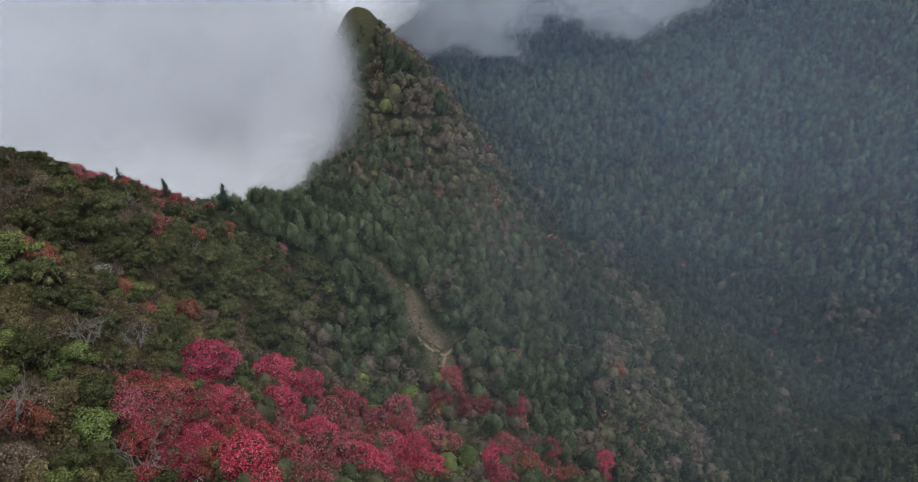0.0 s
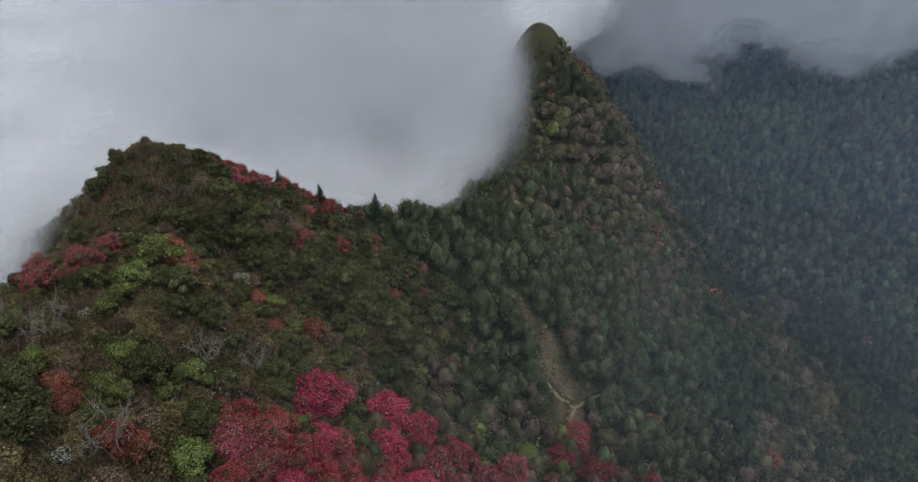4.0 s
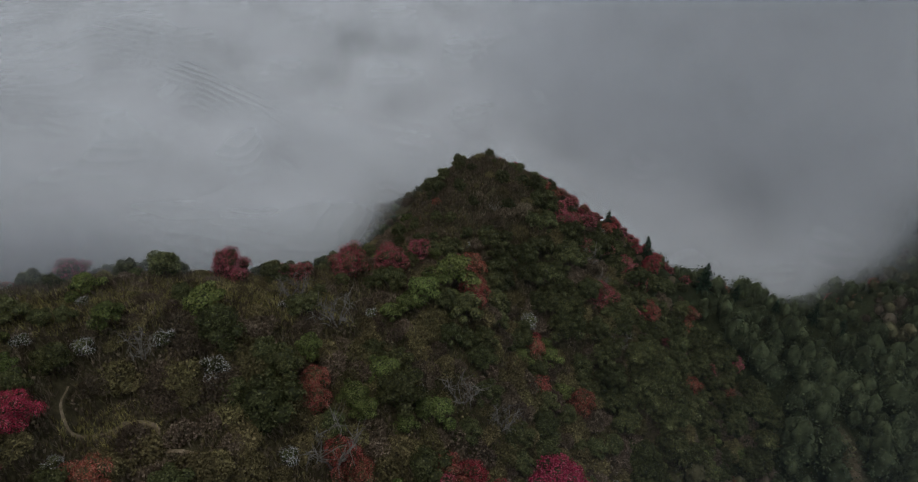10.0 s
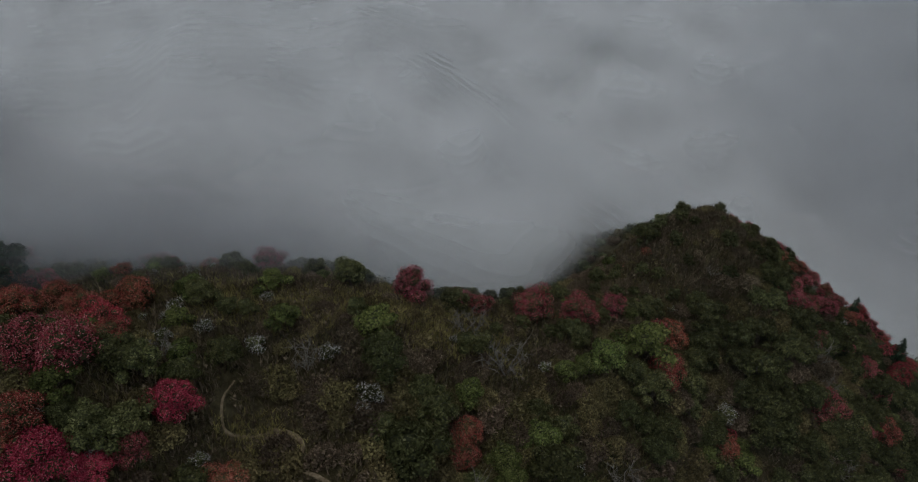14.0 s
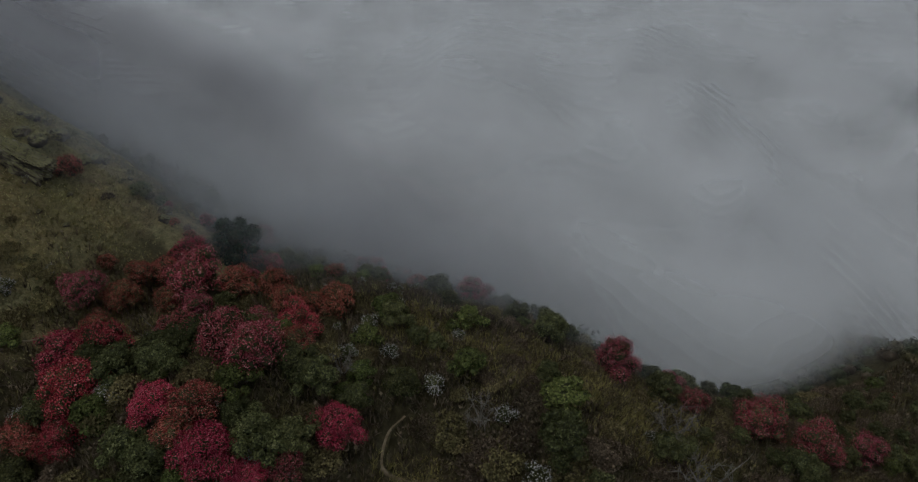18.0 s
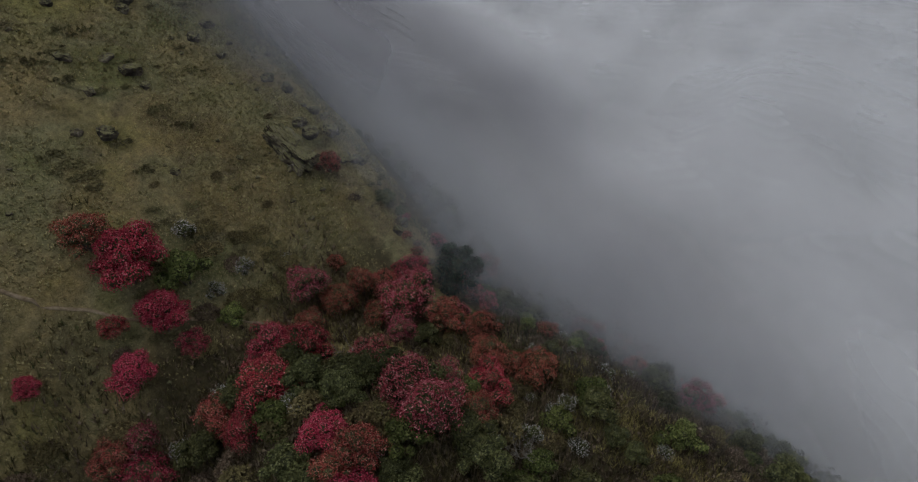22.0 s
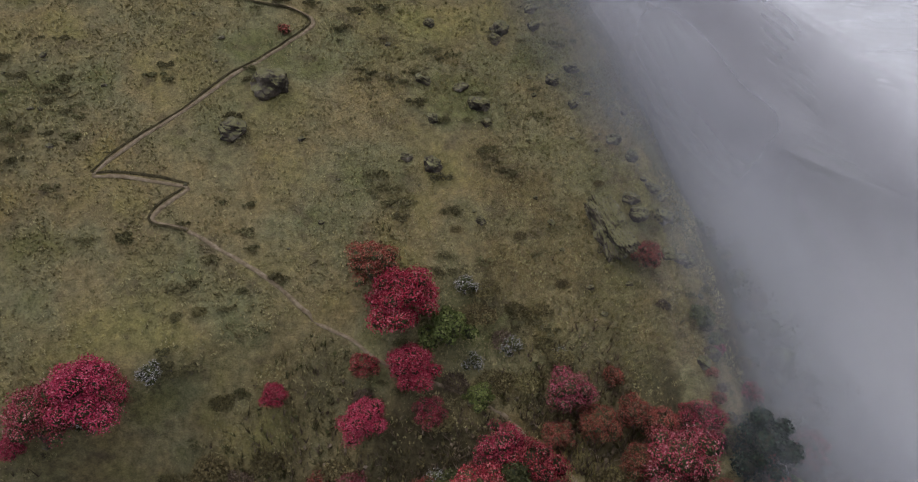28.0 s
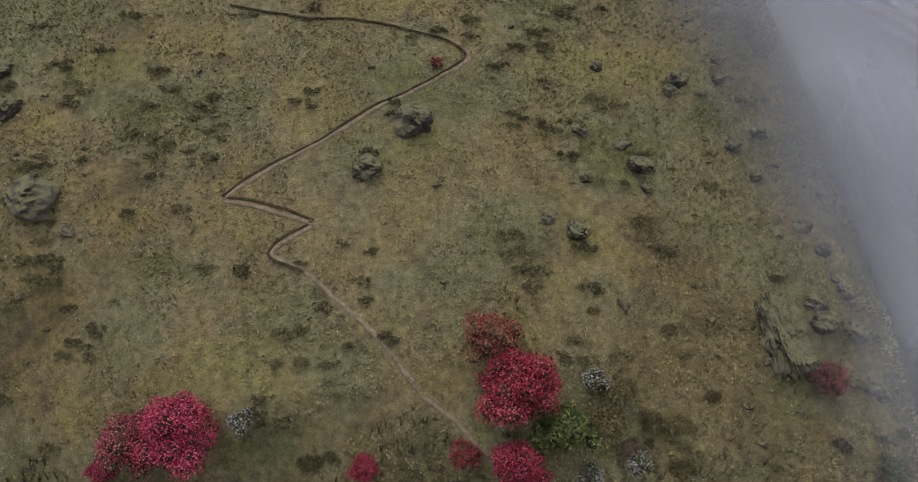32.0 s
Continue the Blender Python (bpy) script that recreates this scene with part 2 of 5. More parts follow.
def ground_material():
    """Dry grass, leaf litter and bare earth, told apart by the ground's cover."""
    m, n, l, b = node_material("mountain_ground", 0.95, 0.1)
    tc = n.new("ShaderNodeTexCoord")

    def noise_node(scale, detail=6.0, rough=0.6):
        t = n.new("ShaderNodeTexNoise")
        t.inputs["Scale"].default_value, t.inputs["Detail"].default_value, t.inputs["Roughness"].default_value = scale, detail, rough
        l.new(tc.outputs["Object"], t.inputs["Vector"])
        return t

    big, mid, small, fine = noise_node(0.05, 4), noise_node(0.28, 5), noise_node(1.3, 6, 0.7), noise_node(5.0, 4, 0.7)

    def mix(fac, c1, c2, mode="MIX"):
        x = n.new("ShaderNodeMixRGB")
        x.blend_type = mode
        for s, v in zip(("Fac", "Color1", "Color2"), (fac, c1, c2)):
            if isinstance(v, (tuple, float)):
                x.inputs[s].default_value = v
            else:
                l.new(v, x.inputs[s])
        return x.outputs["Color"]

    grass = ramp(n, [(0.3, (0.128, 0.112, 0.058)), (0.45, (0.207, 0.174, 0.09)), (0.58, (0.258, 0.216, 0.11)), (0.72, (0.32, 0.266, 0.134))])
    l.new(small.outputs["Fac"], grass.inputs["Fac"])
    tone = ramp(n, [(0.32, (0.68, 0.78, 0.66)), (0.44, (0.92, 0.98, 1.04)), (0.54, (1.02, 0.98, 0.98)), (0.66, (1.07, 1.07, 0.88))])
    patch = noise_node(0.09, 3)
    l.new(patch.outputs["Fac"], tone.inputs["Fac"])
    broad = ramp(n, [(0.36, (0.9, 0.98, 0.92)), (0.5, (1, 1, 1)), (0.64, (1.04, 0.99, 0.94))])
    l.new(big.outputs["Fac"], broad.inputs["Fac"])
    g = mix(1.0, grass.outputs["Color"], tone.outputs["Color"], "MULTIPLY")
    g = mix(1.0, g, broad.outputs["Color"], "MULTIPLY")
    soil_mask = ramp(n, [(0.56, (0, 0, 0)), (0.7, (0.75, 0.75, 0.75))])
    l.new(mid.outputs["Fac"], soil_mask.inputs["Fac"])
    g = mix(soil_mask.outputs["Color"], g, (0.12, 0.095, 0.06, 1.0))
    tuft = ramp(n, [(0.34, (0.72, 0.73, 0.68)), (0.5, (1, 1, 1)), (0.66, (1.22, 1.2, 1.14))])
    l.new(fine.outputs["Fac"], tuft.inputs["Fac"])
    g = mix(1.0, g, tuft.outputs["Color"], "MULTIPLY")
    run, stream = n.new("ShaderNodeMapping"), n.new("ShaderNodeTexNoise")
    run.inputs["Scale"].default_value = (1.5, 0.9, 0.9)
    stream.inputs["Scale"].default_value, stream.inputs["Detail"].default_value = 1.0, 5.0
    l.new(tc.outputs["Object"], run.inputs["Vector"])
    l.new(run.outputs["Vector"], stream.inputs["Vector"])
    streaks = ramp(n, [(0.34, (0.84, 0.84, 0.8)), (0.5, (1, 1, 1)), (0.68, (1.14, 1.12, 1.06))])
    l.new(stream.outputs["Fac"], streaks.inputs["Fac"])
    g = mix(1.0, g, streaks.outputs["Color"], "MULTIPLY")
    litter = ramp(n, [(0.3, (0.035, 0.029, 0.016)), (0.55, (0.075, 0.062, 0.032)), (0.75, (0.13, 0.108, 0.056))])
    l.new(small.outputs["Fac"], litter.inputs["Fac"])
    earth = ramp(n, [(0.3, (0.075, 0.053, 0.033)), (0.5, (0.145, 0.106, 0.068)), (0.75, (0.27, 0.21, 0.145))])
    l.new(small.outputs["Fac"], earth.inputs["Fac"])
    att = n.new("ShaderNodeAttribute")
    att.attribute_name = "cover"
    sep = n.new("ShaderNodeSeparateColor")
    l.new(att.outputs["Color"], sep.inputs["Color"])
    col = mix(sep.outputs["Red"], litter.outputs["Color"], g)
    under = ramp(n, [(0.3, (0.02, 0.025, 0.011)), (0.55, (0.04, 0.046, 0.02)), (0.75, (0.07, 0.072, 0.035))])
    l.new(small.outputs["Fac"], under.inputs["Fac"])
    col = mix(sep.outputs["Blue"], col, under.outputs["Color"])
    col = mix(sep.outputs["Green"], col, earth.outputs["Color"])
    l.new(col, b.inputs["Base Color"])
    bump = n.new("ShaderNodeBump")
    bump.inputs["Strength"].default_value, bump.inputs["Distance"].default_value = 0.8, 0.3
    add = n.new("ShaderNodeMath")
    l.new(small.outputs["Fac"], add.inputs[0])
    l.new(fine.outputs["Fac"], add.inputs[1])
    l.new(add.outputs[0], bump.inputs["Height"])
    l.new(bump.outputs["Normal"], b.inputs["Normal"])
    return m


GROUND = ground_material()


def trail_material():
    m, n, l, b = node_material("trodden_earth", 0.95, 0.1)
    tc, t = n.new("ShaderNodeTexCoord"), n.new("ShaderNodeTexNoise")
    t.inputs["Scale"].default_value, t.inputs["Detail"].default_value = 2.2, 7.0
    l.new(tc.outputs["Object"], t.inputs["Vector"])
    r = ramp(n, [(0.3, (0.14, 0.103, 0.064)), (0.55, (0.23, 0.178, 0.116)), (0.75, (0.33, 0.265, 0.185))])
    l.new(t.outputs["Fac"], r.inputs["Fac"])
    l.new(r.outputs["Color"], b.inputs["Base Color"])
    return m


TRAIL = trail_material()


def mist_material(name, colour, strength, scale, low, high):
    """Thin cloud: droplets of the given colour that scatter light, and gaps between them. The sheet's own density thins
    it towards its rim.
    """
    m = bpy.data.materials.new(name)
    m.use_nodes = True
    n, l = m.node_tree.nodes, m.node_tree.links
    n.clear()
    out, mix, clear = n.new("ShaderNodeOutputMaterial"), n.new("ShaderNodeMixShader"), n.new("ShaderNodeBsdfTransparent")
    both, dif, tra = n.new("ShaderNodeMixShader"), n.new("ShaderNodeBsdfDiffuse"), n.new("ShaderNodeBsdfTranslucent")
    dif.inputs["Color"].default_value = tra.inputs["Color"].default_value = (*colour, 1)
    l.new(dif.outputs[0], both.inputs[1])
    l.new(tra.outputs[0], both.inputs[2])
    tc, t = n.new("ShaderNodeTexCoord"), n.new("ShaderNodeTexNoise")
    t.inputs["Scale"].default_value, t.inputs["Detail"].default_value, t.inputs["Roughness"].default_value = scale, 2.0, 0.5
    l.new(tc.outputs["Object"], t.inputs["Vector"])
    rng = n.new("ShaderNodeMapRange")
    rng.inputs["From Min"].default_value, rng.inputs["From Max"].default_value = low, high
    rng.inputs["To Max"].default_value = strength
    rng.interpolation_type = "SMOOTHSTEP"
    l.new(t.outputs["Fac"], rng.inputs["Value"])
    att = n.new("ShaderNodeAttribute")
    att.attribute_name = "thick"
    mul = n.new("ShaderNodeMath")
    mul.operation = "MULTIPLY"
    l.new(att.outputs["Fac"], mul.inputs[0])
    l.new(rng.outputs["Result"], mul.inputs[1])
    l.new(mul.outputs[0], mix.inputs["Fac"])
    l.new(clear.outputs[0], mix.inputs[1])
    l.new(both.outputs[0], mix.inputs[2])
    l.new(mix.outputs[0], out.inputs["Surface"])
    return m


CLOUD = mist_material("cloud", (0.9, 0.903, 0.908), 1.0, 0.02, 0.18, 0.72)
CLOUD_CORE = mist_material("dense_cloud", (0.9, 0.903, 0.908), 1.0, 0.015, -1.0, 0.0)
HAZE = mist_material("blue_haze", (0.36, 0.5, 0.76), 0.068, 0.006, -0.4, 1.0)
BILLOW = mist_material("billowing_cloud", (0.8, 0.8, 0.802), 1.0, 0.02, -0.25, 0.7)
VAPOUR = mist_material("drifting_vapour", (0.64, 0.65, 0.66), 1.0, 0.05, 0.0, 0.75)
# droplets tinted grey to stand in for the cloud's own shadow
SHADED_MIST = mist_material("shade_tinted_mist", (0.48, 0.47, 0.495), 1.0, 0.025, 0.12, 0.75)
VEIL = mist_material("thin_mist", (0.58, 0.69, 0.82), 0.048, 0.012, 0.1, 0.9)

# ---- the mountain ----
# crest lines: x, y, height, steepness of the side that falls away to the east
CREST = [(-80, -100, 112, 1.0), (-98, -60, 88, 1.0), (-107, -22, 61, 1.0), (-101, 5, 46.5, 0.8), (-96, 25, 46, 0.5), (-91, 45, 43.5, 0.65),
         (-89, 66, 34.5, 0.85), (-90, 88, 28, 1.0), (-96, 106, 27.5, 1.1), (-98, 118, 33.8, 1.15), (-98, 124, 35.4, 1.2), (-97, 130, 30.8, 1.2), (-96, 138, 23, 1.2), (-94.5, 146, 16, 1.1), (-90, 158, 5.2, 1.05), (-75, 180, -17.5, 1.0),
         (-46, 205, -25, 0.9), (-40, 250, -26, 1.0), (-45, 295, -9, 1.9), (-47, 320, 10.5, 3.0), (-42, 350, -40, 1.8), (-10, 450, -120, 0.8)]
SPUR = [(-43, 318, 7, 3.2), (-33, 306, -2, 2.6), (-18, 278, -16, 1.6), (-4, 262, -43, 1.1), (20, 243, -66, 1.0), (57, 232, -95, 1.0), (92, 222, -118, 1.0),
        (112, 212, -138, 1.0), (170, 200, -160, 1.0), (260, 190, -180, 1.0)]
# shoulders and hollows: x, y, height, radius
SHOULDER = [(-104, 123, 24, 2.6), (-118, 122, 14.5, 1.9), (-133, 115, 5, 1.6), (-150, 100, -14, 1.5), (-190, 70, -60, 1.5)]
SWELLS = [(-72, -14, 3, 11), (-71, 10, 11, 15), (-74, 25, 4, 9), (-76, 93, 6, 10), (-76, 1, 3, 7), (-15, 106, -9, 30), (-10, 226, -8, 14), (-71, 38, -5, 9), (-19, 180, 8, 16), (-79, 53, 2.5, 9)]


def lattice(x, y, seed):
    ix, iy = np.floor(x).astype(np.int64), np.floor(y).astype(np.int64)
    fx, fy = x - ix, y - iy
    fx, fy = fx * fx * (3 - 2 * fx), fy * fy * (3 - 2 * fy)

    def h(a, b):
        v = (a * 374761393 + b * 668265263 + seed * 1442695041) & 0xFFFFFFFF
        v = ((v ^ (v >> 13)) * 1274126177) & 0xFFFFFFFF
        return ((v ^ (v >> 16)) & 0xFFFF) / 65535.0

    return (h(ix, iy) * (1 - fx) + h(ix + 1, iy) * fx) * (1 - fy) + (h(ix, iy + 1) * (1 - fx) + h(ix + 1, iy + 1) * fx) * fy


def fbm(x, y, size, seed, octaves=4):
    total, amp = np.zeros(np.shape(x)), 0.5
    for k in range(octaves):
        total = total + amp * (lattice(x / size + 17.3 * k, y / size - 9.1 * k, seed + k) * 2 - 1)
        size, amp = size / 2.03, amp * 0.5
    return total


def ridge(x, y, line, east, west, both=False):
    best, z, side, k = np.full(x.shape, 1e9), np.zeros(x.shape), np.zeros(x.shape), np.zeros(x.shape)
    for a, b in zip(line[:-1], line[1:]):
        dx, dy = b[0] - a[0], b[1] - a[1]
        u = np.clip(((x - a[0]) * dx + (y - a[1]) * dy) / (dx * dx + dy * dy), 0, 1)
        px, py = x - a[0] - u * dx, y - a[1] - u * dy
        d = np.hypot(px, py)
        near = d < best
        best = np.where(near, d, best)
        z = np.where(near, a[2] + u * (b[2] - a[2]), z)
        side = np.where(near, dx * py - dy * px, side)
        k = np.where(near, a[3] + u * (b[3] - a[3]), k)
    return z - np.where(side < 0, k * east(best), (k if both else 1) * west(best)), best * np.sign(side), z


def crest_off(x, y):
    return ridge(x, y, CREST, east_side, west_side)[1]


def smax(a, b, k):
    h = np.clip(0.5 + 0.5 * (a - b) / k, 0, 1)
    return b + (a - b) * h + k * h * (1 - h)


def east_side(d):
    return np.where(d < 8, 0.018 * d * d, np.where(d < 30, 1.15 + 0.42 * (d - 8), np.where(d < 80, 10.4 + 0.85 * (d - 30), 52.9 + 0.6 * (d - 80))))


def west_side(d):
    return np.sqrt(d * d + 36) - 6 + 0.5 * np.maximum(d - 45, 0)


def west_steep(y):
    """The far side: a gentler wooded shoulder in the south, steep from the thicket northwards."""
    return np.interp(y, [-80, -30, 15, 45, 200, 260, 330], [1.0, 1.0, 1.0, 1.0, 1.0, 2.2, 2.4])


def spur_side(d):
    return 0.02 * np.minimum(d, 18) ** 2 + 0.72 * np.maximum(d - 18, 0)


def meadow(x, y):
    """How far the grassy face holds, from 0 to 1."""
    edge = y + 6 + 0.25 * (x + 70)
    return 1 / (1 + np.exp(np.clip(edge / 5, -30, 30))) / (1 + np.exp(np.clip(-(x + 112 + np.clip(-y - 10, 0, 30) * 0.35) / 4, -30, 30)))


def height(x, y):
    x, y = np.asarray(x, float), np.asarray(y, float)
    z, off, top = ridge(x, y, CREST, east_side, lambda d: west_steep(y) * west_side(d))
    keen = np.interp(y, [88, 104, 185, 225], [0, 1, 1, 0.3]) * (off < 0)
    z = z * (1 - keen) + keen * (top - 0.7 * (np.sqrt(off * off + 20) - 4.5))
    z = smax(z, ridge(x, y, SPUR, spur_side, spur_side, True)[0], 6)
    z = smax(z, ridge(x, y, SHOULDER, spur_side, spur_side, True)[0], 4)
    z = smax(z, -168 + 0.3 * np.maximum(0.35 * x + 0.94 * y - 386, -120) + 30 * fbm(x, y, 190, 5) + 7 * np.abs(fbm(x, y, 70, 6)), 10)
    for sx, sy, sz, r in SWELLS:
        z = z + sz * np.exp(-((x - sx) ** 2 + (y - sy) ** 2) / (r * r))
    w = meadow(x, y)
    face = 65.4 - 0.139 * (x + 70) - 0.692 * (y + 30)
    z = z * (1 - w) + -smax(-face, -(z + 25), 6) * w
    z = np.maximum(z, -420)
    rough = 1 - 0.75 * w * (1 - 0.6 * np.exp(-((x + 110) / 6) ** 2))
    return z + rough * (2.4 * fbm(x, y, 26, 11) + 0.9 * fbm(x, y, 7, 21, 3)) + 0.25 * fbm(x, y, 3.0, 31, 2)


def spaced(lo, hi, step, far_lo, far_hi, grow=1.16):
    core = list(np.arange(lo, hi + step / 2, step))
    s, a = step, core[0]
    while a > far_lo:
        s *= grow
        a -= s
        core.insert(0, a)
    s, a = step, core[-1]
    while a < far_hi:
        s *= grow
        a += s
        core.append(a)
    return np.array(core)

XS = spaced(-150, 60, 1.3, -4000, 4000)
YS = spaced(-75, 340, 1.7, -3000, 4000)


def mesh_of(name, verts, faces, material, smooth=False, inner=0):
    """A mesh from arrays; its last faces, as many as inner says, are a crown's twiggy inside, in a colour with shade
    painted in.
    """
    me = bpy.data.meshes.new(name)
    verts, faces = np.asarray(verts, np.float32), np.asarray(faces, np.int32)
    k = faces.shape[1]
    me.vertices.add(len(verts))
    me.vertices.foreach_set("co", verts.ravel())
    me.loops.add(faces.size)
    me.loops.foreach_set("vertex_index", faces.ravel())
    me.polygons.add(len(faces))
    me.polygons.foreach_set("loop_start", np.arange(0, faces.size, k, dtype=np.int32))
    me.polygons.foreach_set("loop_total", np.full(len(faces), k, np.int32))
    if smooth:
        me.polygons.foreach_set("use_smooth", np.ones(len(faces), bool))
    me.materials.append(material)
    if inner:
        me.materials.append(CORE_SHADE)
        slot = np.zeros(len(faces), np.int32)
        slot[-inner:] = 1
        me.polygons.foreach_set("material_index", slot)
    me.update(calc_edges=True)
    return me


def grid_faces(nx, ny):
    i = np.arange(nx - 1)[:, None] * ny + np.arange(ny - 1)[None, :]
    return np.stack([i, i + ny, i + ny + 1, i + 1], -1).reshape(-1, 4)


def part(name, me, parent, label=""):
    ob = new(name, me)
    ob.parent = parent
    return tagged(ob, label)


def smooth01(v):
    v = np.clip(v, 0, 1)
    return v * v * (3 - 2 * v)


def scar(x, y):
    """Bare earth of the landslip under the saddle, and worn patches on the crest of the spur."""
    ax, ay, bx, by = SLIP
    u = np.clip(((x - ax) * (bx - ax) + (y - ay) * (by - ay)) / ((bx - ax) ** 2 + (by - ay) ** 2), 0, 1)
    d = np.hypot(x - ax - u * (bx - ax), y - ay - u * (by - ay))
    return np.clip(1.15 - d / (3.0 + 4.0 * u) + 2.2 * fbm(x, y, 6, 61), 0, 1)


SLIP = (-27, 183, 6, 156)
gx, gy = np.meshgrid(XS, YS, indexing="ij")
gz = height(gx, gy)
ground = new("ground", mesh_of("ground", np.stack([gx, gy, gz], -1).reshape(-1, 3), grid_faces(len(XS), len(YS)), GROUND, True))
cover = ground.data.color_attributes.new("cover", "FLOAT_COLOR", "POINT")
rim = smooth01((14 - gy) / 10) * smooth01((gx + 150) / 20) * (crest_off(gx, gy) > -3) * (crest_off(gx, gy) < 4)
grassy = np.clip((np.maximum(meadow(gx, gy), rim) - 0.48 + 0.5 * fbm(gx, gy, 9, 71)) * 2.4, 0, 1)
worn = scar(gx, gy) * np.clip(0.62 + 1.1 * fbm(gx, gy, 5, 63), 0.15, 0.95)
worn = np.maximum(worn, np.exp(-((gx + 70.5) ** 2 + (gy - 38.0) ** 2) / 14) * np.clip(0.6 + 1.2 * fbm(gx, gy, 4, 64), 0, 1))
peak = np.exp(-((gx + 47) ** 2 + (gy - 320) ** 2) / 150)
grassy = np.maximum(grassy, 0.12 * np.clip(1.6 * peak, 0, 1))
lawn = np.exp(-((gx + 84) / 4.5) ** 2 - ((gy - 6) / 10) ** 2)
grassy = np.maximum(grassy, 0.85 * np.clip(1.5 * lawn, 0, 1))
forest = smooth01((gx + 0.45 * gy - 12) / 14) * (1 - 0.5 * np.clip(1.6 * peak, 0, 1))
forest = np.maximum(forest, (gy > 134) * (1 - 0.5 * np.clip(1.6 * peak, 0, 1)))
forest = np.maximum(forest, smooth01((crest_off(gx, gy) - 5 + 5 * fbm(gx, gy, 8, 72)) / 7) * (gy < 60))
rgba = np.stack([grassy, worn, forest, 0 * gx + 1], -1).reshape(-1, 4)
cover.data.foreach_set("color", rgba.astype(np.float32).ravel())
tagged(ground, "steep Himalayan ridge, dry yellow-green grass and dark leaf litter", "ground", kind="structure")

# ---- cloud ----
rng = np.random.default_rng(7)


def sheet(name, points, nx, ny, density, material, parent=None, label=""):
    me = mesh_of(name, points.reshape(-1, 3), grid_faces(nx, ny), material, True)
    a = me.attributes.new("thick", "FLOAT", "POINT")
    a.data.foreach_set("value", np.clip(density, 0, 1).astype(np.float32).ravel())
    ob = new(name, me)
    if parent:
        ob.parent = parent
    return tagged(ob, label)


bank = tagged(new("cloud_bank"), "pale grey cloud pressing against the far side of the ridge", "cloud", kind="structure")
CY = spaced(-75, 340, 4.0, -2600, 3600, 1.2)
CD = np.concatenate([np.linspace(-26, 70, 40), np.geomspace(74, 4200, 44)])
cy, cd = np.meshgrid(CY, CD, indexing="ij")
line = np.array(CREST, float)
bx, bz = np.interp(cy, line[:, 1], line[:, 0]), np.interp(cy, line[:, 1], line[:, 2])
bz = bz + 8 * smooth01((-12 - cy) / 25)
bz = np.where(cy > 215, -24 + 0.12 * (cy - 215).clip(0, 200), bz)
px = bx - cd
reach = np.interp(cy, [-60, -20, 15, 40, 70, 120, 180, 215], [26, 22, 24, 22, 16, 16, 14, 14])
start = np.interp(cy, [-60, -40, -20, 5, 25, 45, 70, 90, 105, 125, 140, 155], [-14, -12, -8, -8, -7, 0, 3, 8, 16, 20, 10, 3])
LAYERS = 11
lie = height(px, cy)
for i in range(LAYERS):
    last = i == LAYERS - 1
    lee = smooth01((20 - cy) / 40)
    fall = 4 - 3.1 * i - 0.22 * np.clip(cd, 0, 110) + lee * (3 + 0.08 * np.clip(cd, 0, 35) - 0.12 * np.clip(cd - 35, 0, 75))
    pz = bz + fall + 1.7 * (1 - smooth01((cd - 30) / 100)) * fbm(px, cy, 34, 40, 2)
    flat = smooth01((cd - 70 + 40 * lee) / (500 - 150 * lee))
    pz = pz * (1 - flat) + (-22 - 4 * i) * flat
    ragged = 9 * (1 - smooth01((cd - 60) / 60)) * fbm(px + 2 * i, cy, 24, 140, 2)
    south = smooth01((72 - cy) / 50) * (1 - smooth01((cd - 22) / 110))
    murk = smooth01((-15 - cy) / 70) * (1 - smooth01((cd - 150) / 160))
    thin = 1 - np.maximum(south * np.clip(0.76 + 0.7 * fbm(px, cy, 45, 77, 2), 0.4, 0.95), murk * np.clip(0.84 + 0.5 * fbm(px, cy, 60, 78, 2), 0.55, 0.97))
    dens = smooth01((cd - start - ((8 + 14 * lee) if last else 0) + ragged) / (reach + (14 * lee if last else 0))) * (1.0 if last else 0.26 + 0.012 * i) * thin
    dens = dens * smooth01((pz - lie) / 3)
    sheet("mist_layer", np.stack([px, cy, pz], -1), len(CY), len(CD), dens, CLOUD_CORE if last else CLOUD, bank)


# mist that clings to the lee of the crest, its grey tint painting in self-shadow
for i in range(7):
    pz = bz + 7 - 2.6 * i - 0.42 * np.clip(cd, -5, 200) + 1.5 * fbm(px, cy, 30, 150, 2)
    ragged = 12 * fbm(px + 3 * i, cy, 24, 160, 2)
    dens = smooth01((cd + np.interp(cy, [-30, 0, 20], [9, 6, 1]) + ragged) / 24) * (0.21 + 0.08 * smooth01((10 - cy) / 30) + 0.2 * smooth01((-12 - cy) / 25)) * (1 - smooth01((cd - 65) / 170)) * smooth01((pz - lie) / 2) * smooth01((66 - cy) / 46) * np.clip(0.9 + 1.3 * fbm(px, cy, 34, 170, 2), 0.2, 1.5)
    sheet("mist_layer", np.stack([px, cy, pz], -1), len(CY), len(CD), dens, SHADED_MIST, bank)

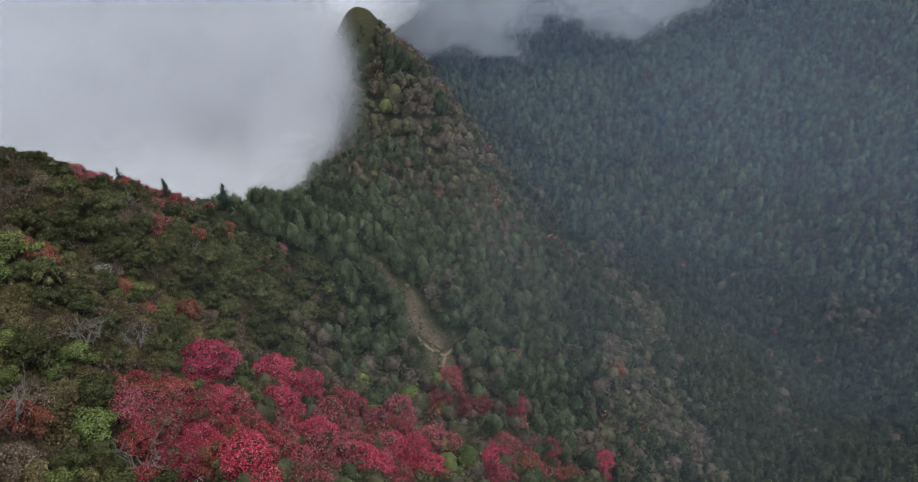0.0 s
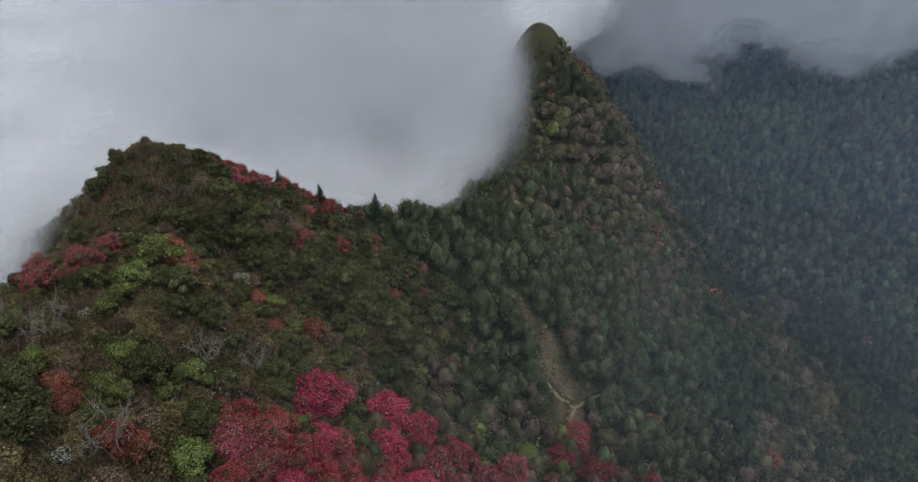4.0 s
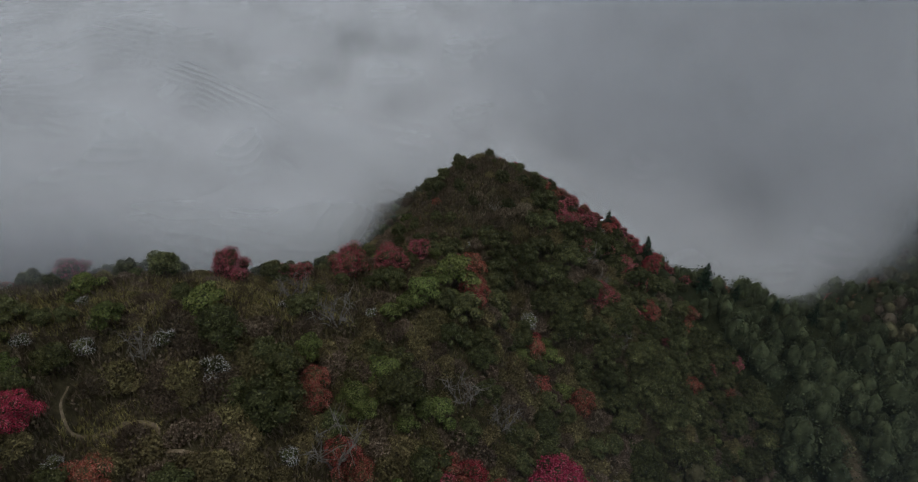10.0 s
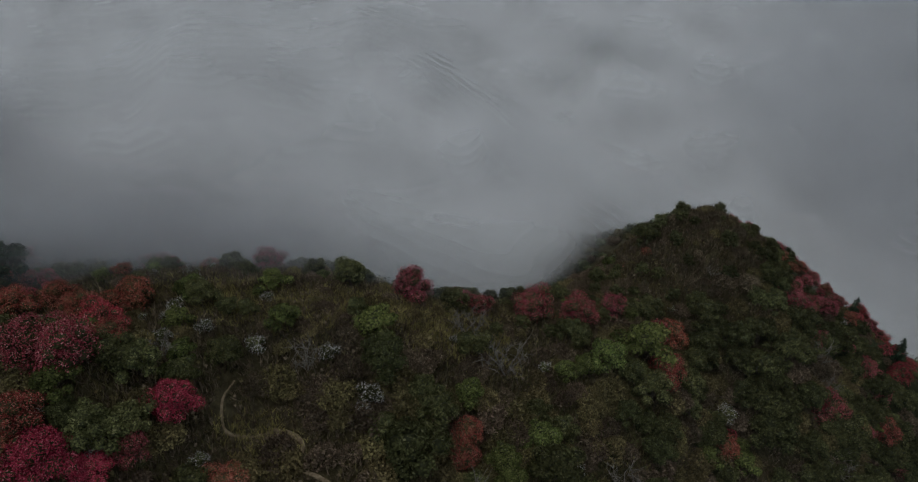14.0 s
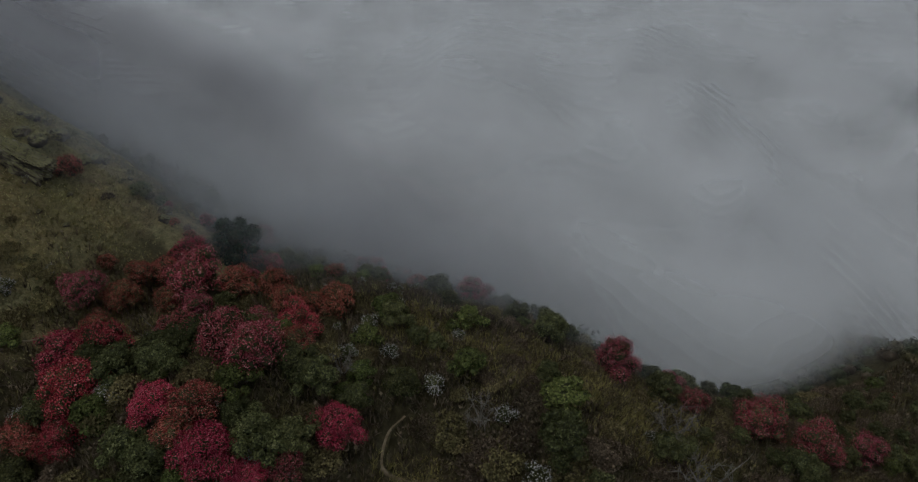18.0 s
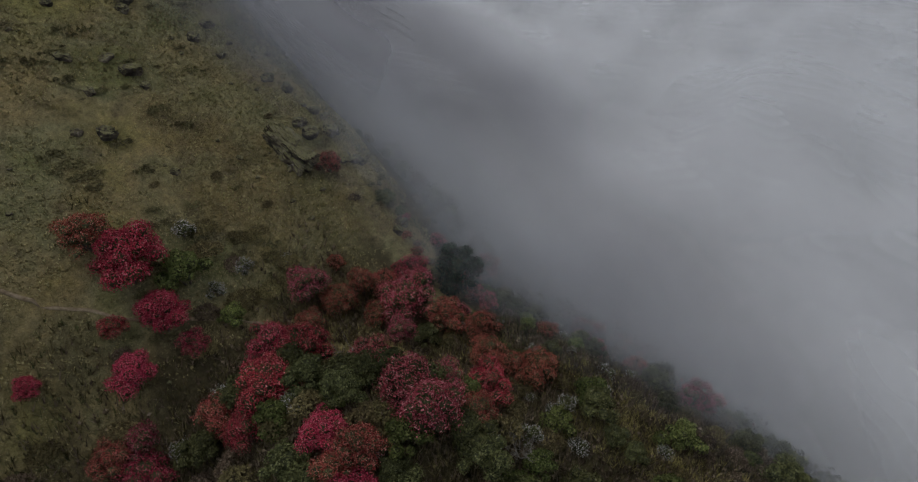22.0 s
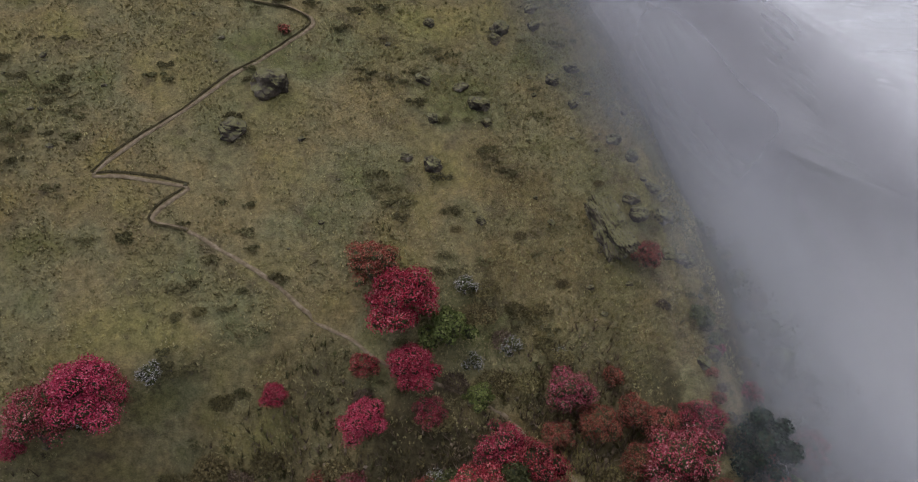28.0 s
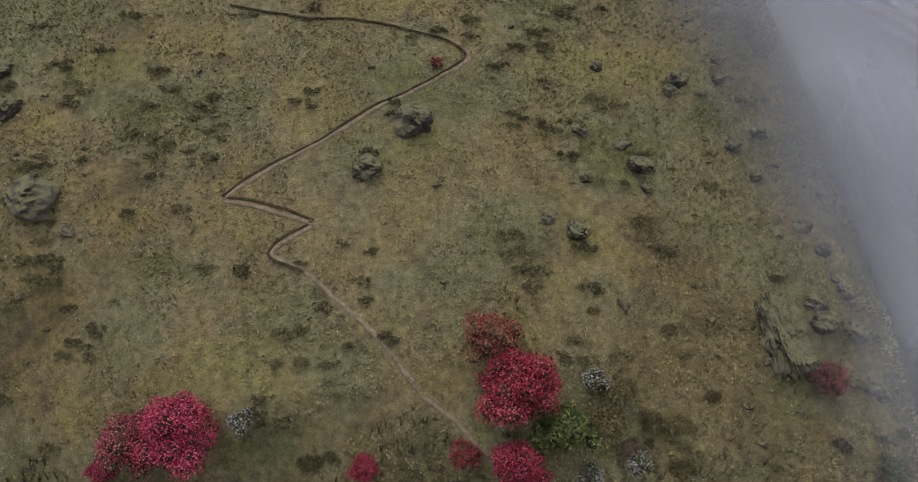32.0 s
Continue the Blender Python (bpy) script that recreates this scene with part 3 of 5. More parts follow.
# wisps that curl over the crest and the rim of the grassy face
WY = np.arange(-110, 95, 2.0)
wy, wv = np.meshgrid(WY, np.linspace(0, 1, 14), indexing="ij")
wx0 = np.interp(wy, [-110, -60, -20, -8, 5, 25, 45, 66, 95], [-115, -114, -113, -110, -104, -98, -94, -92, -94])
brow = height(wx0 + 1, wy)
for i in range(12):
    wx = wx0 + np.interp(wy, [-30, 0, 40], [13, 9, 3]) - 2.6 * i + 3.0 * fbm(wy + 0 * wv, wv * 9, 18, 320 + i, 3)
    low = height(wx, wy) - 0.5
    top = np.maximum(low + 6, brow + np.interp(wy, [-60, -20, 20, 60], [15, 14, 10, 7]))
    rise = (top - low) * wv
    dens = 0.2 * smooth01((i + 1) / 6) * np.interp(wy, [-110, 5, 35, 60, 78, 92], [1.0, 1.0, 0.8, 0.5, 0.3, 0.0])
    dens = dens * smooth01(rise / 1.3) * (1 - smooth01((wv - 0.3) / 0.7)) * np.clip(0.8 + 1.5 * fbm(wy + 5 * i, low + rise, 24, 340, 3), 0.1, 1.5)
    sheet("mist_layer", np.stack([wx, wy, low + rise], -1), len(WY), 14, dens, VAPOUR, bank)

# a tall wall of cloud, thick behind the saddle and torn where it meets the rocky peak
wall = tagged(new("cloud_heap"), "tall soft-edged grey cloud beside the rocky peak", "cloud", kind="structure")
for k in range(13):
    hx, hz = np.meshgrid(np.linspace(-330, -20, 150), np.linspace(-130, 230, 90), indexing="ij")
    depth = 244 + 7 * k
    hy = depth + 8 * fbm(hx, hz, 60, 220) + 0.3 * (hx + 50).clip(-400, 0) * -0.2
    brink = np.interp(hz, [-92, -55, -29, -9, 16, 60, 230], [-48, -39, -38, -42, -52, -64, -82])
    brink = -10 + (brink + 10) * (depth - 10) / 302 + 7 * fbm(hx * 0.5 + 20, hz, 26, 230) + 3 * fbm(hx, hz, 9, 240 + k, 3)
    dens = smooth01((brink - hx) / 14) * (0.22 + 0.01 * k) * smooth01((hx + 330) / 190) * smooth01((230 - hz) / 90)
    sheet("mist_layer", np.stack([hx, hy, hz], -1), 150, 90, dens, BILLOW, wall)
deck = tagged(new("cloud_deck"), "torn grey cloud drifting along the top of the far wooded slope", "cloud", kind="structure")
for k in range(6):
    hx, hz = np.meshgrid(np.linspace(-230, 420, 120), np.linspace(-140, 160, 60), indexing="ij")
    hy = 545 + 16 * k - 0.12 * hx + 10 * np.sin(hx / 60 + 2 * k)
    torn = 40 * fbm(hx + 30 * k, hz * 1.4, 70, 200 + k, 5) + 16 * fbm(hx, hz, 22, 210 + k, 3)
    foot = np.interp(hx, [-120, 0, 60, 120, 165, 205, 250], [-112, -88, -74, -62, -56, -20, 50])
    dens = smooth01((hz - foot + torn) / 13) * 0.7 * smooth01((hx + 230) / 60)
    sheet("mist_layer", np.stack([hx, hy, hz], -1), 120, 60, dens, BILLOW, deck)

haze = tagged(new("valley_haze"), "thin blue haze hanging in the valley", "haze", kind="structure")
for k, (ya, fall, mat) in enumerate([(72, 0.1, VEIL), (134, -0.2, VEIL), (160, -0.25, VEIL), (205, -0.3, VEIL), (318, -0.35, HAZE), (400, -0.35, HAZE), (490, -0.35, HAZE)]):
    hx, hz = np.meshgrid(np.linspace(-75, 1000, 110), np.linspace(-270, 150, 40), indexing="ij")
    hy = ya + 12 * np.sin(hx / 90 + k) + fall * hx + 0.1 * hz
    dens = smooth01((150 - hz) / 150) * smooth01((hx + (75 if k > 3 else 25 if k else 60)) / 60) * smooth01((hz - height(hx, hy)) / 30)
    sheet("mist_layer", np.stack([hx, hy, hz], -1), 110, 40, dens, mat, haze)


# ---- plants ----
def tube(path, radii, sides=5):
    path = np.asarray(path, float)
    v, f = [], []
    for i, (p, r) in enumerate(zip(path, radii)):
        t = path[min(i + 1, len(path) - 1)] - path[max(i - 1, 0)]
        t /= np.linalg.norm(t) + 1e-9
        a = np.cross(t, (0.31, 0.87, 0.38))
        a /= np.linalg.norm(a) + 1e-9
        b = np.cross(t, a)
        for k in range(sides):
            g = 2 * math.pi * k / sides
            v.append(p + r * (math.cos(g) * a + math.sin(g) * b))
    for i in range(len(path) - 1):
        for k in range(sides):
            a, b = i * sides + k, i * sides + (k + 1) % sides
            f.append((a, b, b + sides, a + sides))
    return np.array(v), np.array(f)


def join(pieces):
    vs, fs, n = [], [], 0
    for v, f in pieces:
        vs.append(v)
        fs.append(f + n)
        n += len(v)
    return np.concatenate(vs), np.concatenate(fs)


def limbs(r, tips, base_r, lift, twigs=0, spread=0.5):
    """Crooked stems from the foot to each tip, with a few twigs."""
    out = []
    for tip in tips:
        tip = np.asarray(tip, float)
        root = np.array([r.normal(0, 0.12), r.normal(0, 0.12), -0.4])
        mid1 = root + (tip - root) * 0.35 + np.array([r.normal(0, 0.25), r.normal(0, 0.25), lift])
        mid2 = root + (tip - root) * 0.7 + r.normal(0, 0.22, 3)
        out.append(tube([root, mid1, mid2, tip], base_r * np.array([1, 0.7, 0.45, 0.16])))
        for _ in range(twigs):
            u = r.uniform(0.35, 0.95)
            st = mid1 + (tip - mid1) * u
            en = st + r.normal(0, spread, 3) + np.array([0, 0, spread * 0.6])
            md = (st + en) / 2 + r.normal(0, 0.1, 3)
            out.append(tube([st, md, en], base_r * np.array([0.35, 0.22, 0.08]), 4))
    return join(out)


def lobes_of(r, R, H, n):
    """Rounded clumps that make up a crown of radius R and height H."""
    out = [(np.array([0.08 * R, 0, H * 0.62]), R * 0.54)]
    for k in range(n):
        a = 2 * math.pi * (k + r.uniform(-0.3, 0.3)) / n
        u = (k * 0.618) % 1
        d = R * (0.8 - 0.4 * u * u) * r.uniform(0.55, 1.22)
        out.append((np.array([d * math.cos(a), d * math.sin(a), H * (0.27 + 0.5 * u) * r.uniform(0.9, 1.1)]), R * r.uniform(0.22, 0.42)))
    return out


def skin(r, lobes, count, low=-0.55):
    """Points on the outside of the clumps, with the way they face."""
    w = np.array([q * q for _, q in lobes])
    pick = r.choice(len(lobes), count * 2, p=w / w.sum())
    nrm = r.normal(size=(count * 2, 3))
    nrm /= np.linalg.norm(nrm, axis=1)[:, None]
    nrm[:, 2] = np.where(nrm[:, 2] < low, -nrm[:, 2], nrm[:, 2])
    cen, rad = np.array([c for c, _ in lobes]), np.array([q for _, q in lobes])
    pos = cen[pick] + nrm * (rad[pick] * r.uniform(0.8, 1.12, count * 2))[:, None] * np.array([1, 1, 0.86])
    d = np.linalg.norm(pos[:, None] - cen[None], axis=2) / rad[None]
    keep = (d < 0.76).sum(1) == 0
    return pos[keep][:count], nrm[keep][:count]


def rosettes(r, pos, nrm, size, blades=1, tilt=0.5):
    """A small bent leaf cluster at each point: two triangles that meet in a raised fold."""
    n = len(pos)
    vs, fs, base = [], [], 0
    for b in range(blades):
        up = nrm + r.normal(0, tilt, (n, 3))
        up /= np.linalg.norm(up, axis=1)[:, None]
        t = np.cross(up, r.normal(size=(n, 3)))
        t /= np.linalg.norm(t, axis=1)[:, None] + 1e-9
        q = np.cross(up, t)
        s = (size * r.uniform(0.65, 1.35, n))[:, None]
        v = np.stack([pos - t * s * 0.55, pos - q * s * 0.42 + up * s * 0.16, pos + t * s * 0.55, pos + q * s * 0.42 + up * s * 0.16], 1)
        vs.append(v.reshape(-1, 3))
        i = np.arange(n)[:, None] * 4 + base
        fs.append(np.concatenate([i + [[0, 1, 2, 2]], i + [[0, 2, 3, 3]]])[:, :3])
        base += 4 * n
    return np.concatenate(vs), np.concatenate(fs)


def heart(r, lobes, f=0.8, fine=1):
    """The dense twiggy inside of a crown, darkened in colour to imitate leaf shade."""
    out = []
    for c, q in lobes:
        bm = bmesh.new()
        bmesh.ops.create_icosphere(bm, subdivisions=fine, radius=q * f)
        v = np.array([x.co[:] for x in bm.verts]) * r.uniform(0.88, 1.12, (len(bm.verts), 1)) * [1, 1, 0.86] + c
        out.append((v, np.array([[x.index for x in g.verts] for g in bm.faces])))
        bm.free()
    return join(out)


def plant(name, seed, R, H, n_lobes, leaf, n_leaf, leaf_size, bloom=None, n_bloom=0, bloom_size=0.3, low=-0.4, stems=5, patchy=0.0, label="", category="tree", group="", blades=1):
    """One plant: crooked stems, a crown of leaf clusters, and blossom over part of it."""
    r = np.random.default_rng(seed)
    lobes = lobes_of(r, R, H, n_lobes)
    thing = new(name)
    tips = [c + [0, 0, q * 0.3] for c, q in lobes[:stems]]
    tv, tf = limbs(r, tips, 0.035 * R + 0.03, 0.15 * H, 1, 0.2 * R)
    part("trunk", mesh_of("trunk", tv, tf, BARK, True), thing)
    pos, nrm = skin(r, lobes, n_leaf, low)
    if bloom:
        pos = pos - nrm * 0.1 * R
    pieces = [rosettes(r, pos, nrm, leaf_size, blades)]
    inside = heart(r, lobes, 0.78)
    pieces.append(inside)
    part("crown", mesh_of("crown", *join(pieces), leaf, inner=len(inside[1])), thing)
    if bloom:
        bp, bn = skin(r, lobes, n_bloom, -0.45)
        if patchy:
            cell = np.sin(bp[:, 0] * 2.1 + seed) + np.sin(bp[:, 1] * 1.9 + seed * 2) + np.sin(bp[:, 2] * 2.4)
            keep = 0.16 * cell + r.uniform(0, 1, len(bp)) + 0.25 * bn[:, 2] > patchy
            bp, bn = bp[keep], bn[keep]
        bp = bp + bn * R * (0.02 + 0.13 * r.uniform(0, 1, (len(bp), 1)) ** 3)
        part("blossom", mesh_of("blossom", *rosettes(r, bp, bn, bloom_size), bloom), thing)
    return tagged(thing, label, category, group)


def brush(name, seed, R, H, material, count, label, category="shrub", group="", flecks=0.35):
    """A thicket shrub: a dome of thin upright twigs, with a few leaf clusters among them."""
    r = np.random.default_rng(seed)
    thing = new(name)
    lobes = [(np.array([R * 0.55 * math.cos(a), R * 0.55 * math.sin(a), 0.1 * H]), R * r.uniform(0.5, 0.75)) for a in r.uniform(0, 6.28, 4)] + [(np.array([0, 0, 0.15 * H]), R * 0.75)]
    pos, nrm = skin(r, lobes, count, 0.0)
    pos[:, 2] = np.abs(pos[:, 2]) * H / R
    nrm[:, 2] = np.abs(nrm[:, 2]) + 0.7
    way = nrm + r.normal(0, 0.35, nrm.shape)
    way /= np.linalg.norm(way, axis=1)[:, None]
    side = np.cross(way, r.normal(size=way.shape))
    side /= np.linalg.norm(side, axis=1)[:, None] + 1e-9
    long = r.uniform(0.35, 0.95, (len(pos), 1)) * H * 0.4
    wide = r.uniform(0.03, 0.075, (len(pos), 1))
    v = np.stack([pos - way * long * 0.6 - side * wide, pos - way * long * 0.6 + side * wide, pos + way * long * 0.4], 1).reshape(-1, 3)
    f = np.arange(len(v)).reshape(-1, 3)
    k = int(len(pos) * flecks)
    part("crown", mesh_of("crown", *join([(v, f), rosettes(r, pos[:k], nrm[:k], 0.24)]), material), thing)
    tips = [c * [1, 1, 1] + [0, 0, H * 0.5] for c, _ in lobes[:4]]
    part("trunk", mesh_of("trunk", *limbs(r, tips, 0.05, 0.1 * H, 2, 0.3 * R), BARK, True), thing)
    return tagged(thing, label, category, group)


def curve(points, step=0.5):
    """A smooth line through a few points."""
    p = np.array(points, float)
    p = np.concatenate([[2 * p[0] - p[1]], p, [2 * p[-1] - p[-2]]])
    out = []
    for a, b, c, d in zip(p[:-3], p[1:-2], p[2:-1], p[3:]):
        n = max(2, int(np.linalg.norm(c - b) / step))
        for u in np.arange(n) / n:
            out.append(0.5 * (2 * b + (c - a) * u + (2 * a - 5 * b + 4 * c - d) * u * u + (3 * b - a - 3 * c + d) * u ** 3))
    return np.array(out + [p[-2]])


TRAILS = {
    "trail_1": curve([(-47.2, -63.3), (-56.0, -60.1), (-63.0, -58.7), (-68.5, -56.4), (-73.2, -54.3), (-75.0, -51.9), (-70.3, -49.7), (-63.8, -47.7), (-56.2, -44.8), (-51.5, -43.3), (-45.9, -41.0)]),
    "trail_2": curve([(-45.9, -40.9), (-51.3, -38.9), (-55.2, -37.0)]),
    "trail_3": curve([(-55.2, -36.9), (-50.8, -35.1), (-54.0, -32.9)]),
    "trail_4": curve([(-54.0, -32.7), (-55.3, -31.6), (-60.4, -26.2), (-63.3, -22.1), (-67.0, -18.7), (-69.1, -16.0), (-74.0, -12.0), (-77.1, -9.7), (-79.9, -7.2)]),
    "trail_5": curve([(-78.5, 35.3), (-76.5, 34.0), (-73.6, 33.5), (-72.0, 33.8), (-72.6, 36.6), (-73.2, 39.4), (-70.8, 41.7), (-68.8, 41.0), (-68.0, 40.6), (-66.6, 41.9), (-64.9, 43.6), (-62.0, 46.5)]),
    "trail_6": curve([(6.2, 173.5), (2.0, 168.5), (-1.1, 164.9), (-6.0, 164.6), (-10.5, 166.0)]),
    "trail_7": curve([(-79.9, -7.2), (-82.0, -2.9), (-83.6, 2.3), (-82.9, 8.0), (-85.0, 12.6), (-85.8, 18.1)]),
    "trail_8": curve([(-1.1, 164.9), (-1.8, 161.4), (-1.0, 158.0)]),
}


def ground_at(x, y):
    return float(height(np.array([x]), np.array([y]))[0])


def put(proto, x, y, scale, turn, sink=0.15, squash=1.0):
    ob = copy_thing(proto, Matrix.Translation((x, y, ground_at(x, y) - sink)) @ Matrix.Rotation(turn, 4, "Z"))
    ob.scale = (scale, scale, scale * squash)
    return ob


FLOWERING = "flowering rhododendrons on the ridge"
GREENS = "evergreen trees on the ridge"
SHRUBS = "shrubs on the ridge"
PROTO = {
    "crimson": [plant("rhododendron_tree", 10 + k, 2.8, 6.2, 16, LEAF, 1600, 0.16, CRIMSON, 10000, 0.14, patchy=0.06, label="rhododendron tree covered in deep crimson-pink blossom on the slope", category="tree", group=FLOWERING) for k in range(3)],
    "pink": [plant("rhododendron_tree", 20 + k, 2.7, 5.6, 16, LEAF, 3000, 0.15, PINK, 6500, 0.125, patchy=0.3, label="rhododendron tree with rose-pink blossom among dull green leaves", category="tree", group=FLOWERING) for k in range(3)],
    "rust": [plant("rhododendron_tree", 30 + k, 2.5, 5.0, 16, OLIVE, 3000, 0.15, RUST, 6200, 0.125, patchy=0.36, label="rhododendron tree with fading rust-red blossom and olive leaves", category="tree", group=FLOWERING) for k in range(3)],
    "deep": [plant("rhododendron_tree", 15 + k, 2.7, 5.8, 16, LEAF, 2200, 0.15, DEEP, 7000, 0.13, patchy=0.22, label="rhododendron tree with deep dull red blossom among dark leaves", category="tree", group=FLOWERING) for k in range(3)],
    "green": [plant("evergreen_tree", 40 + k, 2.5, 4.8, 13, LEAF, 2600, 0.21, label="dark green round-crowned evergreen tree on the steep slope", category="tree", group=GREENS) for k in range(4)],
    "fresh": [plant("broadleaf_tree", 50 + k, 2.2, 3.6, 11, LEAF_BRIGHT, 2100, 0.21, label="fresh green broad-leaved tree among duller shrubs", category="tree", group="fresh green trees on the ridge") for k in range(3)],
    "olive": [brush("shrub", 60 + k, 2.0, 2.0, OLIVE, 1000, "olive-brown twiggy shrub of the ridge thicket", "shrub", SHRUBS, 0.7) for k in range(4)],
    "brown": [brush("twiggy_shrub", 70 + k, 2.0, 2.3, BROWN, 1000, "brown bare-twigged shrub without leaves", "shrub", SHRUBS, 0.45) for k in range(3)],
    "slope": [plant("hill_tree", 140 + k, 2.5, 5.2, 15, LEAF, 2600, 0.22, label="dull green round-crowned tree on the flank of the knoll", category="tree", group="trees on the flank of the knoll") for k in range(4)],
    "scrub": [brush("hill_shrub", 150 + k, 2.0, 2.4, (OLIVE, BROWN)[k % 2], 1000, "grey-brown twiggy shrub on the flank of the knoll", "shrub", "shrubs on the flank of the knoll", 0.6) for k in range(4)],
    "white": [plant("blossoming_shrub", 80 + k, 1.6, 2.4, 8, LEAF, 700, 0.2, WHITE, 1100, 0.13, patchy=0.55, label="dark green shrub flecked with small white blossom", category="shrub", group="white-flowered shrubs") for k in range(2)],
}


def fir(seed, H):
    r = np.random.default_rng(seed)
    thing = new("fir_tree")
    part("trunk", mesh_of("trunk", *tube([(0, 0, -0.4), (0.05, 0, H * 0.5), (0, 0.05, H)], (0.2, 0.12, 0.02), 6), BARK, True), thing)
    pos, nrm = [], []
    for tier in range(15):
        u = tier / 14
        z, reach = H * (0.14 + 0.84 * u), H * 0.27 * (1 - u) ** 0.8 + 0.12
        for k in range(int(9 - 4 * u)):
            a = r.uniform(0, 6.283)
            rr = reach * r.uniform(0.75, 1.15)
            for s in np.linspace(0.15, 1, max(3, int(7 * (1 - u)) + 2)):
                pos.append((rr * s * math.cos(a), rr * s * math.sin(a), z - 0.32 * rr * s + r.normal(0, 0.07)))
                nrm.append((0.3 * math.cos(a), 0.3 * math.sin(a), 1))
    part("crown", mesh_of("crown", *rosettes(r, np.array(pos), np.array(nrm), 0.55, 1, 0.35), FIR), thing)
    return tagged(thing, "dark green fir tree standing above the thicket", "tree", "fir trees along the saddle")


PROTO["fir"] = [fir(90 + k, 8.0) for k in range(3)]


def dead_tree(seed):
    r = np.random.default_rng(seed)
    thing = new("dead_tree")
    tips = [(1.9 * math.cos(0.9 * k) * r.uniform(0.6, 1.2), 1.9 * math.sin(0.9 * k) * r.uniform(0.6, 1.2), r.uniform(1.8, 3.4)) for k in range(7)]
    part("trunk", mesh_of("trunk", *limbs(r, tips, 0.1, 0.3, 12, 0.75), DEADWOOD, True), thing)
    return tagged(thing, "leafless dead tree with bleached grey crooked branches", "dead tree", "dead trees in the thicket")


PROTO["dark"] = [plant("evergreen_tree", 97, 2.7, 5.4, 11, FIR, 2200, 0.24, label="broad very dark evergreen tree at the edge of the mist", category="tree", group=GREENS)]
PROTO["dead"] = [dead_tree(100 + k) for k in range(3)]

# single trees that stand out: x, y, size
STAND = {}
STAND["crimson"] = [(-41.5, -22.2, 1.25), (-33.6, -23.5, 0.47), (-69.2, 108.5, 0.36)]
STAND["rust"] = [(-68.7, 61.6, 0.89), (-68.6, 105.6, 0.39), (100.1, 145.0, 1.9), (-83.2, 103.5, 1.14), (-56.6, 60.4, 0.94), (-7.3, 237.4, 1.16), (7.4, 224.6, 0.92), (-69.3, 106.8, 0.34), (-52.0, 167.9, 0.64)]
STAND["pink"] = [(-37.2, -22.8, 1.28), (-95.2, 62.0, 0.73), (-89.8, 71.8, 0.74), (-88.5, 80.5, 1.21), (-91.8, 61.2, 1.1), (-85.9, 86.9, 1.15), (-86.1, 93.6, 0.91), (-83.0, 100.7, 0.79), (-84.6, 134.7, 0.88), (-68.3, 123.3, 0.77), (-66.7, 129.1, 0.8), (-67.0, 126.0, 1.05), (-82.8, 130.7, 1.08), (-80.7, 133.0, 0.82), (-80.1, 135.8, 0.75), (-69.6, 143.2, 0.77), (-66.0, 155.4, 0.69), (-58.0, 164.8, 0.87), (-54.4, 174.1, 0.76), (-97.8, 65.5, 0.59)]
STAND["white"] = [(-41.1, -21.8, 1.35), (-47.2, -22.2, 0.93), (-83.1, -11.5, 0.93), (-80.8, -18.1, 0.99), (-65.0, -5.6, 0.94), (-78.6, -11.7, 0.8), (-69.6, 18.5, 0.65), (-87.1, 26.0, 0.45), (-86.6, 29.1, 0.78), (-94.8, 12.7, 0.58), (-81.5, 7.0, 0.93), (-88.4, 29.7, 0.91), (-91.7, 32.6, 0.93), (-88.4, 107.7, 0.62), (-78.4, 77.7, 0.72)]
STAND["fresh"] = [(-77.0, -14.5, 1.28), (-77.5, -8.8, 0.82), (-72.3, 11.6, 0.8), (-85.3, 30.2, 0.87), (-91.0, 31.3, 0.92), (-90.5, 41.9, 1.01), (-80.7, 53.9, 1.44), (-77.1, 87.2, 1.42), (-76.8, 93.8, 1.9), (-83.5, 42.4, 1.06), (-51.4, 63.5, 1.62)]
STAND["green"] = [(-68.6, 25.9, 0.95), (-72.8, 11.6, 0.9), (-68.7, 20.9, 0.71), (-89.5, 32.8, 0.88), (-90.9, 67.6, 1.02), (-93.7, 52.6, 1.07), (-103.4, 46.7, 0.77), (-65.7, 53.6, 1.64), (-62.8, 71.8, 1.63), (-104.1, 111.6, 1.08), (-79.4, 136.1, 1.11)]
STAND["dark"] = [(-102.5, 8.2, 1.35)]
STAND["fir"] = [(-73, 183, 1.25), (-83.5, 167, 0.85), (-66, 189, 0.7), (-57, 196, 0.6), (-49, 203, 0.9), (-42, 206, 0.8), (-90, 157, 0.7)]
STAND["olive"] = [(-81.2, -15.8, 0.9), (-83.5, -17.2, 0.8), (-85.5, -14.5, 0.7), (-73.0, -9.0, 0.8), (-80.0, -10.0, 0.9), (-84.0, -8.5, 0.8), (-62.0, -11.0, 0.9), (-56.0, -14.5, 0.8), (-50.5, -17.5, 1.0), (-46.5, -19.0, 0.9), (-36.0, -18.5, 1.0), (-33.0, -20.0, 0.9), (-78.5, -5.5, 0.9), (-88.0, -9.5, 0.8)]
STAND["brown"] = [(-40.0, -19.0, 1.0), (-44.5, -18.0, 0.8), (-53.0, -15.0, 0.7), (-66.5, -14.0, 0.6), (-76.0, -11.0, 0.8), (-82.5, -12.8, 0.7)]
